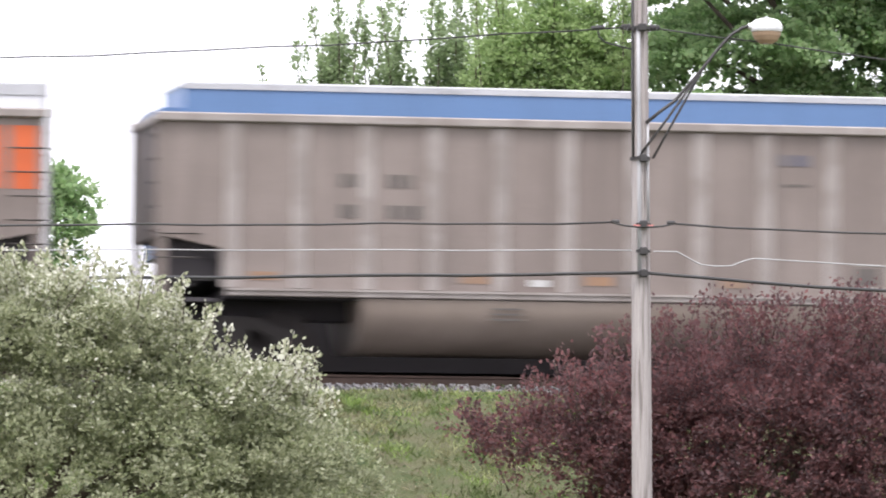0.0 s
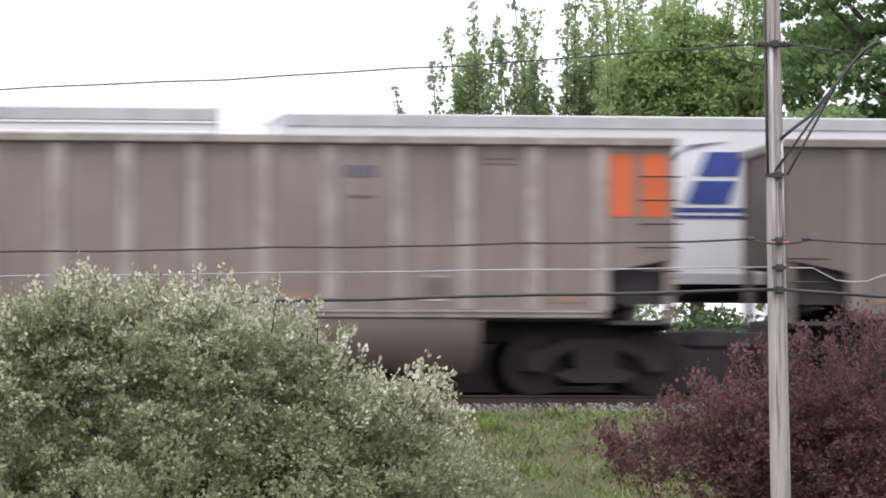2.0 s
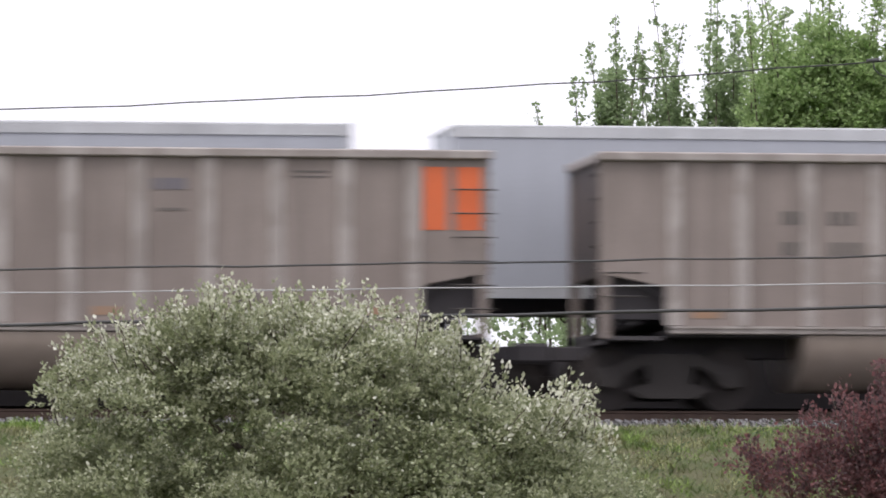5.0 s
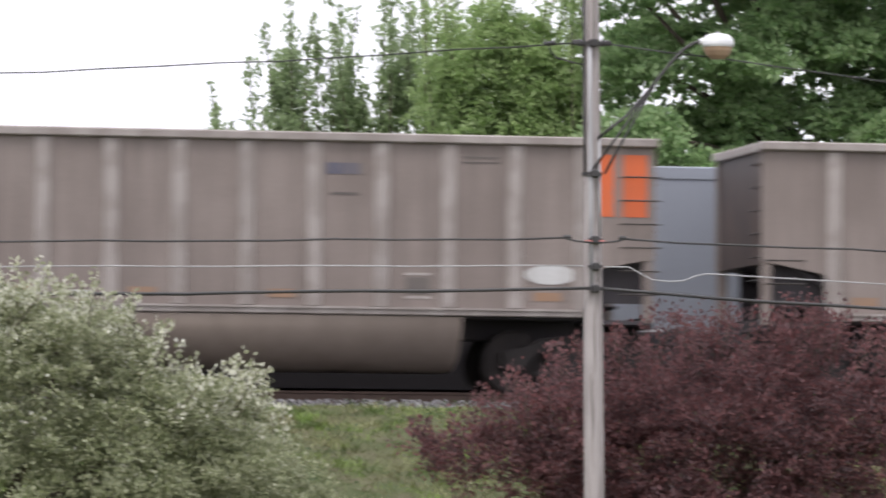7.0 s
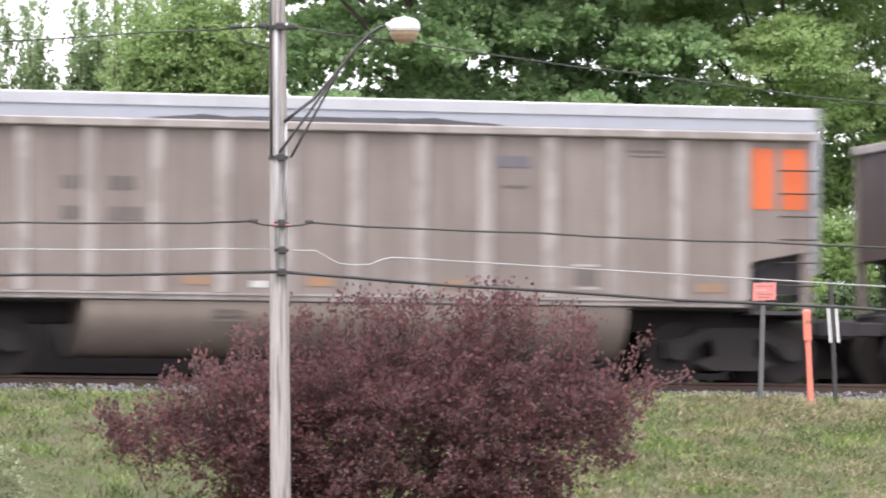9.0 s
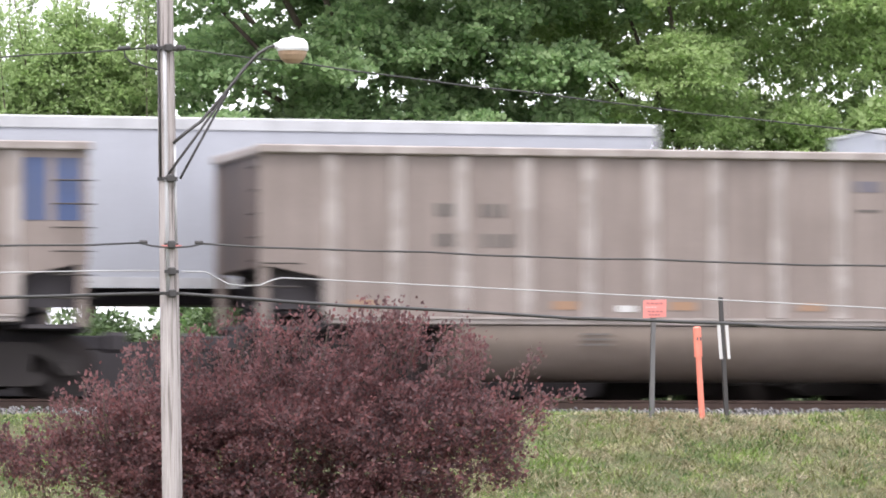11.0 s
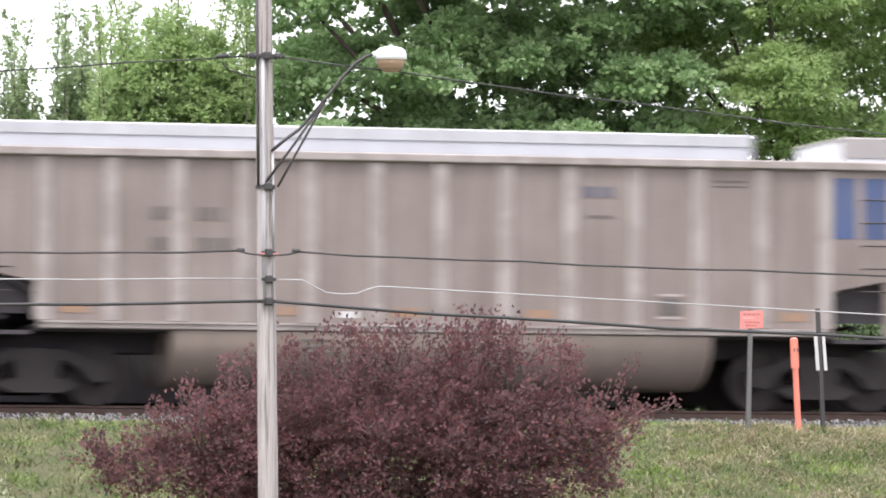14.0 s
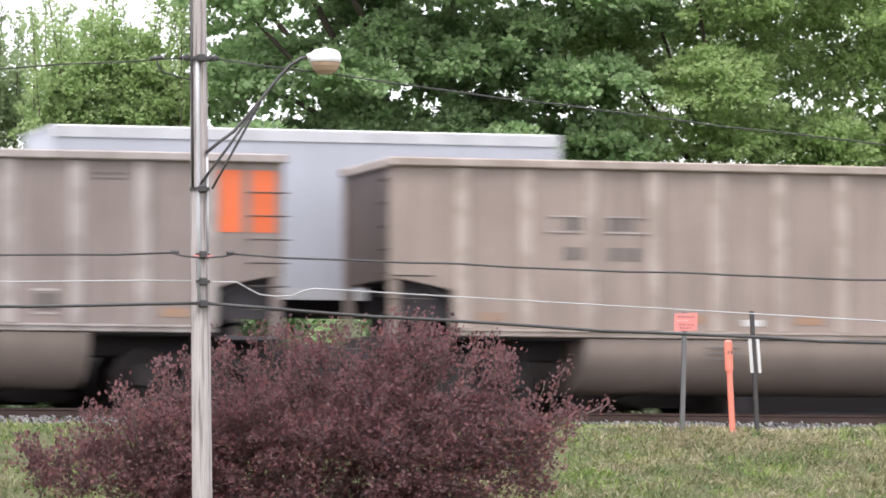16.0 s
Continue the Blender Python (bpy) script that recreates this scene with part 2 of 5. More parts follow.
GRASS = grassy()
STRAW = dry()
OLIVE_LEAF = leafy("silver_green_leaf", ((0.0, (0.145, 0.170, 0.082)), (0.4, (0.250, 0.285, 0.140)), (0.8, (0.39, 0.415, 0.25)), (1.0, (0.52, 0.53, 0.38))), 0.45)
OLIVE_PALE = leafy("downy_white_leaf", ((0.0, (0.48, 0.50, 0.33)), (0.6, (0.65, 0.65, 0.50)), (1.0, (0.83, 0.82, 0.73))), 0.4)
PLUM_LEAF = leafy("dark_plum_leaf", ((0.0, (0.082, 0.055, 0.060)), (0.5, (0.135, 0.078, 0.082)), (0.85, (0.200, 0.084, 0.084)), (1.0, (0.255, 0.108, 0.106))), 0.45, 0.7)
POPLAR_LEAF = leafy("fresh_green_leaf", ((0.0, (0.22, 0.29, 0.155)), (0.5, (0.33, 0.43, 0.22)), (1.0, (0.47, 0.57, 0.34))), 0.6)
LIME_LEAF = leafy("yellow_green_leaf", ((0.0, (0.26, 0.37, 0.150)), (0.5, (0.385, 0.52, 0.215)), (1.0, (0.53, 0.65, 0.33))), 0.6)
LOCUST_LEAF = leafy("bright_feathery_leaf", ((0.0, (0.30, 0.42, 0.165)), (0.5, (0.43, 0.575, 0.235)), (1.0, (0.56, 0.68, 0.35))), 0.65)
MAPLE_LEAF = leafy("deep_green_leaf", ((0.0, (0.21, 0.33, 0.155)), (0.5, (0.33, 0.485, 0.22)), (1.0, (0.49, 0.62, 0.34))), 0.6)
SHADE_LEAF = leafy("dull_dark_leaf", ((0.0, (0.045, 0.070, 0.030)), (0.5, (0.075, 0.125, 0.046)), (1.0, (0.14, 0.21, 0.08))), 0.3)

# ---------------------------------------------------------------- mesh helpers


def part(name, bm, material, parent=None, label="", at=None):
    """Links a bmesh, or a ready mesh, as one object under a thing or a part."""
    if isinstance(bm, bpy.types.Mesh):
        me = bm
    else:
        me = bpy.data.meshes.new(name)
        bm.to_mesh(me)
        bm.free()
    if not me.materials:
        me.materials.append(material)
    ob = new(name, me)
    if parent is not None:
        ob.parent = parent
    if at is not None:
        ob.location = at
    if label:
        tagged(ob, label)
    return ob


def box(bm, x0, x1, y0, y1, z0, z1, bevel=0.0):
    r = bmesh.ops.create_cube(bm, size=1.0, matrix=Matrix.LocRotScale(((x0 + x1) / 2, (y0 + y1) / 2, (z0 + z1) / 2), None, (x1 - x0, y1 - y0, z1 - z0)))
    if bevel:
        es = {e for v in r["verts"] for e in v.link_edges}
        bmesh.ops.bevel(bm, geom=list(es), offset=bevel, segments=1, affect="EDGES")
    return bm


def boxed(*dims, bevel=0.0):
    return box(bmesh.new(), *dims, bevel=bevel)


def rod(bm, a, b, ra, rb=None, seg=8):
    """A tapered round bar from a to b."""
    a, b = Vector(a), Vector(b)
    d = b - a
    m = Matrix.Translation((a + b) / 2) @ d.to_track_quat("Z", "Y").to_matrix().to_4x4()
    bmesh.ops.create_cone(bm, cap_ends=True, segments=seg, radius1=ra, radius2=ra if rb is None else rb, depth=d.length, matrix=m)
    return bm


def tube(bm, pts, r, seg=6):
    """A round tube along points."""
    rings = []
    for i, p in enumerate(pts):
        d = (Vector(pts[min(i + 1, len(pts) - 1)]) - Vector(pts[max(i - 1, 0)])).normalized()
        s = d.cross(Vector((0, 1, 0.02))).normalized()
        u = s.cross(d)
        rad = r[i] if isinstance(r, (list, tuple)) else r
        rings.append([bm.verts.new(Vector(p) + rad * (math.cos(k * math.tau / seg) * s + math.sin(k * math.tau / seg) * u)) for k in range(seg)])
    for a, b in zip(rings, rings[1:]):
        for k in range(seg):
            bm.faces.new((a[k], a[(k + 1) % seg], b[(k + 1) % seg], b[k])).smooth = True
    bm.faces.new(rings[0][::-1])
    bm.faces.new(rings[-1])
    return bm


def slab(bm, outline, axis, lo, hi):
    """A flat outline (pairs) pushed through lo..hi along x or y."""
    put = (lambda p, d: (d, p[0], p[1])) if axis == "x" else (lambda p, d: (p[0], d, p[1]))
    a = [bm.verts.new(put(p, lo)) for p in outline]
    b = [bm.verts.new(put(p, hi)) for p in outline]
    bm.faces.new(a)
    bm.faces.new(b[::-1])
    for i in range(len(a)):
        j = (i + 1) % len(a)
        bm.faces.new((a[j], a[i], b[i], b[j]))
    bmesh.ops.recalc_face_normals(bm, faces=bm.faces)
    return bm


def disc(bm, x, y0, y1, z, r, seg=20):
    return rod(bm, (x, y0, z), (x, y1, z), r, r, seg)


def quick_mesh(name, verts, faces_per, count, material):
    """A mesh of count equal polygons of faces_per corners, from an array of corners."""
    me = bpy.data.meshes.new(name)
    me.vertices.add(len(verts))
    me.vertices.foreach_set("co", np.asarray(verts, dtype=np.float32).ravel())
    me.loops.add(count * faces_per)
    me.loops.foreach_set("vertex_index", np.arange(count * faces_per, dtype=np.int32))
    me.polygons.add(count)
    me.polygons.foreach_set("loop_start", np.arange(0, count * faces_per, faces_per, dtype=np.int32))
    me.polygons.foreach_set("loop_total", np.full(count, faces_per, dtype=np.int32))
    me.update(calc_edges=True)
    me.materials.append(material)
    return me


def leaf_mesh(name, places, ways, sizes, material, rng, wide=0.5):
    """Pointed four-cornered leaves at places, growing along ways with some scatter."""
    n = len(places)
    d = ways + rng.normal(0, 0.65, (n, 3))
    d /= np.linalg.norm(d, axis=1)[:, None]
    s = np.cross(d, np.array([0.0, -0.5, 0.8]) + rng.normal(0, 0.55, (n, 3)))
    s /= np.linalg.norm(s, axis=1)[:, None] + 1e-9
    nrm = np.cross(d, s)
    L = sizes[:, None]
    v = np.stack([places, places + d * L * 0.45 + s * L * wide * 0.5 + nrm * L * 0.08,
                  places + d * L, places + d * L * 0.45 - s * L * wide * 0.5 + nrm * L * 0.08], axis=1)
    return quick_mesh(name, v.reshape(-1, 3), 4, n, material)


def shoots(rng, blobs, count, length, leaves, up=0.6, gather=11, loose=0.22):
    """Leaf places along shoots that leave the skin of a union of ellipsoids (x, y, z, rx, ry, rz)."""
    w = np.array([b[3] * b[5] + b[3] * b[4] * 0.5 for b in blobs])
    clumps = max(8, count // gather)
    of_blob = rng.choice(len(blobs), clumps, p=w / w.sum())
    heart = rng.normal(0, 1, (clumps, 3))
    heart /= np.linalg.norm(heart, axis=1)[:, None]
    pick = rng.integers(0, clumps, count)
    B = np.array(blobs)[of_blob[pick]]
    u = heart[pick] + rng.normal(0, loose, (count, 3))
    u /= np.linalg.norm(u, axis=1)[:, None]
    rad = rng.uniform(0.35, 1.0, count) ** 0.5
    base = B[:, :3] + u * B[:, 3:] * rad[:, None]
    way = u + np.array([0, 0, up]) + rng.normal(0, 0.35, (count, 3))
    way /= np.linalg.norm(way, axis=1)[:, None]
    ln = length * rng.uniform(0.5, 1.35, count)
    k = rng.uniform(0, 1, (count, leaves))
    spots = base[:, None] + way[:, None] * (k * ln[:, None])[..., None] + rng.normal(0, 0.035, (count, leaves, 3)) * (length / 0.45)
    return spots.reshape(-1, 3), np.repeat(way, leaves, axis=0), k.ravel(), np.repeat(rad, leaves)


def clumps(rng, blobs, count, radius, leaves, flat=0.6, inner=0.45, droop=0.3):
    """Leaf places on many small rounded clumps that sit in the skin of a union of ellipsoids."""
    w = np.array([b[3] * b[5] + b[3] * b[4] * 0.5 for b in blobs])
    B = np.array(blobs)[rng.choice(len(blobs), count, p=w / w.sum())]
    u = rng.normal(0, 1, (count, 3))
    u /= np.linalg.norm(u, axis=1)[:, None]
    u[:, 2] = np.where(u[:, 2] < -0.4, -u[:, 2], u[:, 2])
    rad = rng.uniform(inner, 1.0, count) ** 0.7
    heart = B[:, :3] + u * B[:, 3:] * rad[:, None]
    r = radius * rng.uniform(0.5, 1.4, count)
    v = rng.normal(0, 1, (count, leaves, 3))
    v /= np.linalg.norm(v, axis=2)[..., None]
    flip = (v[..., 2] < 0) & (rng.uniform(0, 1, (count, leaves)) < 0.65)
    v[..., 2] = np.where(flip, -v[..., 2], v[..., 2])
    skin = rng.uniform(0.35, 1.0, (count, leaves)) ** 0.6
    spots = heart[:, None] + v * (skin * r[:, None])[..., None] * np.array([1.0, 1.0, flat])
    ways = v * np.array([1.0, 1.0, 0.5]) + 0.4 * u[:, None] - np.array([0, 0, droop])
    ways /= np.linalg.norm(ways, axis=2)[..., None] + 1e-6
    return spots.reshape(-1, 3), ways.reshape(-1, 3), v[..., 2].ravel(), np.repeat(rad, leaves)


def limbs(bm, rng, root, tips, r0):
    """A short trunk that splits into bent limbs towards the tips."""
    root = Vector(root)
    fork = root + Vector((0, 0, 0.35 * (max(t[2] for t in tips) - root.z)))
    tube(bm, [root, (root + fork) / 2 + Vector((0.04, 0, 0)), fork], [r0, r0 * 0.85, r0 * 0.7], 8)
    for t in tips:
        t = Vector(t)
        mid = fork.lerp(t, 0.5) + Vector((rng.normal(0, 0.15), rng.normal(0, 0.15), 0.15))
        tube(bm, [fork - Vector((0, 0, 0.1)), mid, t], [r0 * 0.5, r0 * 0.32, r0 * 0.1], 6)
    return bm

# ---------------------------------------------------------------- ground and tracks
TRACK_NEAR, TRACK_FAR = 84.55, 88.95


def bank_height(y):
    """Street level, the grass bank, its crest, and the level beyond the tracks."""
    if y < 71:
        return -3.5
    if y < 80.2:
        k = (y - 71) / 9.2
        return -3.5 + 3.2 * (k * k * (3 - 2 * k) * 0.35 + k * 0.65)
    if y < 82:
        return -0.3 - 0.2 * (y - 80.2) / 1.8
    if y < 93:
        return -0.5
    if y < 99:
        return -0.5 + 1.35 * (y - 93) / 6
    return 0.85


def build_ground():
    xs = [-3000, -800, -200, -60, -20] + [x * 0.6 for x in range(-10, 75)] + [60, 100, 200, 800, 3000]
    ys = [-900, -300, -80, -10, 30, 50, 60, 66, 69] + [70 + 0.35 * i for i in range(36)] + [84, 88, 92, 93, 94.5, 96, 97.5, 99, 104, 120, 160, 300, 900, 3500]
    bm = bmesh.new()
    grid = []
    for y in ys:
        row = []
        for x in xs:
            bumps = 0.07 * noise.noise((x * 0.5, y * 0.5, 0)) + 0.035 * noise.noise((x * 1.7, y * 1.7, 3)) if 50 < y < 81.5 and -20 < x < 60 else 0
            row.append(bm.verts.new((x, y, bank_height(y) + bumps)))
        grid.append(row)
    for a, b in zip(grid, grid[1:]):
        for i in range(len(xs) - 1):
            bm.faces.new((a[i], a[i + 1], b[i + 1], b[i])).smooth = True
    return tagged(part("ground", bm, SOIL), "grassy bank rising to the railway", "ground", kind="structure")


ground = build_ground()


def build_ballast():
    bm = bmesh.new()
    slab(bm, [(81.0, -0.62), (81.2, -0.45), (82.9, -0.2), (90.6, -0.2), (92.3, -0.5), (92.5, -0.62)], "x", -70, 110)
    tagged(part("ballast_bed", bm, STONE_BED), "grey crushed stone bed under both tracks", "ballast", kind="structure")
    rng = np.random.default_rng(4)
    n = 16000
    c = np.stack([rng.uniform(3, 37, n), 80.7 + 2.3 * rng.uniform(0, 1, n), np.zeros(n)], axis=1)
    c[:, 2] = np.interp(c[:, 1], [80.7, 81.2, 82.9, 83.1], [-0.42, -0.43, -0.2, -0.2]) + rng.uniform(0.0, 0.05, n)
    tet = np.array([(1, 1, 1), (1, -1, -1), (-1, 1, -1), (-1, -1, 1)], float)
    order = np.array([(0, 1, 2), (0, 3, 1), (0, 2, 3), (1, 3, 2)])
    r = rng.uniform(0.010, 0.028, n)
    pts = c[:, None] + (tet[None] + rng.normal(0, 0.3, (n, 4, 3))) * r[:, None, None]
    me = bpy.data.meshes.new("ballast_stones")
    me.from_pydata(pts.reshape(-1, 3).tolist(), [], (order[None] + 4 * np.arange(n)[:, None, None]).reshape(-1, 3).tolist())
    tagged(part("ballast_stones", me, STONES), "loose grey ballast stones along the track shoulder", "ballast", kind="stuff")


build_ballast()


def build_track(y, label):
    track = tagged(new("railway_track"), label, "track", "railway tracks", "structure")
    track.location = (0, y, 0)
    for side in (-0.7525, 0.7525):
        bm = bmesh.new()
        slab(bm, [(side - 0.075, -0.18), (side + 0.075, -0.18), (side + 0.07, -0.165), (side + 0.012, -0.145), (side + 0.012, -0.045),
                  (side + 0.036, -0.035), (side + 0.036, -0.005), (side + 0.028, 0.0), (side - 0.028, 0.0), (side - 0.036, -0.005),
                  (side - 0.036, -0.035), (side - 0.012, -0.045), (side - 0.012, -0.145), (side - 0.07, -0.165)], "x", -70, 110)
        part("rail", bm, RAIL, track)
    me = None
    for i in range(110):
        ob = part("sleeper", me or boxed(-0.11, 0.11, -1.3, 1.3, -0.34, -0.182, bevel=0.012), TIE, track, at=(-10 + 0.53 * i, 0, 0))
        me = ob.data
    return track


build_track(TRACK_NEAR, "rusty steel rails on dark timber sleepers, nearer track")
build_track(TRACK_FAR, "rusty steel rails on dark timber sleepers, farther track")

# ---------------------------------------------------------------- coal cars
HALF = 7.26          # half the length of a car's body
MESHES = {}


def shared(key, make):
    """One mesh for all alike pieces."""
    if key not in MESHES:
        me = bpy.data.meshes.new(key[0] if isinstance(key, tuple) else key)
        bm = make()
        bm.to_mesh(me)
        bm.free()
        MESHES[key] = me
    return MESHES[key]


def wheel_bm(r=0.46):
    bm = bmesh.new()
    disc(bm, 0, -0.065, 0.065, 0, r, 28)
    disc(bm, 0, -0.02, 0.095, 0, r + 0.025, 28)
    disc(bm, 0, -0.1, 0.11, 0, 0.13, 14)
    return bm


def side_frame_bm():
    """Cast side frame of a freight truck, with its spring window."""
    bm = bmesh.new()
    slab(bm, [(-1.12, 0.36), (-1.12, 0.62), (-0.75, 0.70), (-0.45, 0.84), (0.45, 0.84), (0.75, 0.70), (1.12, 0.62), (1.12, 0.36), (0.78, 0.36),
              (0.62, 0.56), (0.36, 0.68), (0.32, 0.40), (-0.32, 0.40), (-0.36, 0.68), (-0.62, 0.56), (-0.78, 0.36)], "y", -0.07, 0.07)
    slab(bm, [(-0.62, 0.30), (-0.4, 0.18), (0.4, 0.18), (0.62, 0.30), (0.36, 0.40), (-0.36, 0.40)], "y", -0.07, 0.07)
    for x in (-0.2, 0.0, 0.2):
        rod(bm, (x, 0, 0.38), (x, 0, 0.72), 0.075, None, 10)
    for x in (-0.9, 0.9):
        disc(bm, x, -0.13, 0.05, 0.46, 0.13, 14)
    return bm


def add_truck(car, x):
    truck = part("truck", shared("bolster", lambda: box(boxed(-0.22, 0.22, -1.0, 1.0, 0.48, 0.78, bevel=0.03), -0.5, 0.5, -0.3, 0.3, 0.5, 0.74)), UNDER, car, "grimy cast steel truck", at=(x, 0, 0))
    for y in (-1.0, 1.0):
        part("side_frame", shared("side_frame", side_frame_bm), TRUCK, truck, at=(0, y, 0))
    for wx in (-0.9, 0.9):
        part("axle", shared("axle", lambda: rod(bmesh.new(), (0, -1.02, 0.46), (0, 1.02, 0.46), 0.08, None, 10)), UNDER, truck, at=(wx, 0, 0))
        for y, turn in ((-0.76, 0), (0.76, 180)):
            w = part("wheel", shared("wheel", wheel_bm), WHEEL, truck, "brake-dusted steel wheel", at=(wx, y, 0.46))
            w.rotation_euler = (0, 0, radians(turn))


def coupler_bm(s):
    bm = boxed(min(0, 0.55 * s), max(0, 0.55 * s), -0.11, 0.11, 0.76, 0.98, bevel=0.02)
    box(bm, min(0.5 * s, 0.86 * s), max(0.5 * s, 0.86 * s), -0.2, 0.16, 0.72, 1.03, bevel=0.05)
    return bm


def tub_bm():
    """The rounded well between the trucks, with closed ends."""
    prof = [(-1.5, 1.12)] + [(-0.40 - 1.1 * math.cos(a), 1.10 - 0.80 * math.sin(a)) for a in [math.pi / 2 * k / 10 for k in range(11)]]
    prof = prof + [(-y, z) for y, z in prof[::-1]]
    bm = bmesh.new()
    slab(bm, prof, "x", -4.15, 4.3)
    for f in bm.faces:
        f.smooth = abs(f.normal.x) < 0.5
    return bm


def rib_bm():
    bm = bmesh.new()
    low = [bm.verts.new((x, y, 1.26)) for x, y in ((-0.15, 0.0), (-0.10, -0.10), (0.10, -0.10), (0.15, 0.0))]
    top = [bm.verts.new((x, y, 3.70)) for x, y in ((-0.15, 0.0), (-0.10, -0.085), (0.10, -0.085), (0.15, 0.0))]
    for i in range(4):
        j = (i + 1) % 4
        bm.faces.new((low[i], low[j], top[j], top[i]))
    bm.faces.new(low[::-1])
    bm.faces.new(top)
    bmesh.ops.recalc_face_normals(bm, faces=bm.faces)
    return bm


def side_bm():
    o = [(-6.2, 1.24), (-6.2, 1.78), (-6.35, 1.86), (-7.08, 2.0), (-7.26, 2.0), (-7.26, 3.72), (7.26, 3.72), (7.26, 2.0), (7.08, 2.0), (6.35, 1.86), (6.2, 1.78), (6.2, 1.24)]
    return slab(bmesh.new(), o, "y", -0.02, 0.02)


def rung_bm(w):
    bm = bmesh.new()
    tube(bm, [(-w / 2, 0.06, 0), (-w / 2, -0.03, 0), (w / 2, -0.03, 0), (w / 2, 0.06, 0)], 0.014, 5)
    return bm


def coal_bm(seed):
    bm = bmesh.new()
    nx, ny = 60, 8
    rows = []
    for i in range(nx + 1):
        x = -6.9 + 13.8 * i / nx
        rows.append([])
        for j in range(ny + 1):
            y = -1.38 + 2.76 * j / ny
            edge = min(1, (6.9 - abs(x)) / 1.6) * (1 - (y / 1.38) ** 2)
            heap = math.exp(-((x + 2.1) / 1.5) ** 6) if seed == 3 else math.exp(-((x + 0.3) / 3.7) ** 6)
            swell = heap * (0.45 if seed > 1 else 0.22) * (1 + 0.08 * noise.noise((x * 0.35 + seed * 7.3, 0.3, seed)))
            z = 3.58 + edge * (0.05 + swell) + 0.05 * noise.noise((x * 2.2, y * 2.2, seed))
            rows[-1].append(bm.verts.new((x, y, z)))
    for a, b in zip(rows, rows[1:]):
        for j in range(ny):
            bm.faces.new((a[j], b[j], b[j + 1], a[j + 1]))
    low = bmesh.ops.extrude_face_region(bm, geom=bm.faces[:])
    bmesh.ops.translate(bm, verts=[g for g in low["geom"] if isinstance(g, bmesh.types.BMVert)], vec=(0, 0, -1.2))
    bmesh.ops.recalc_face_normals(bm, faces=bm.faces)
    return bm


def patch(car, name, x0, x1, z0, z1, material, label="", y=-1.474):
    return part(name, shared((name, round(x0, 2), round(x1, 2), round(z0, 2), round(z1, 2), material.name), lambda: boxed(x0, x1, y - 0.004, y + 0.006, z0, z1)), material, car, label)


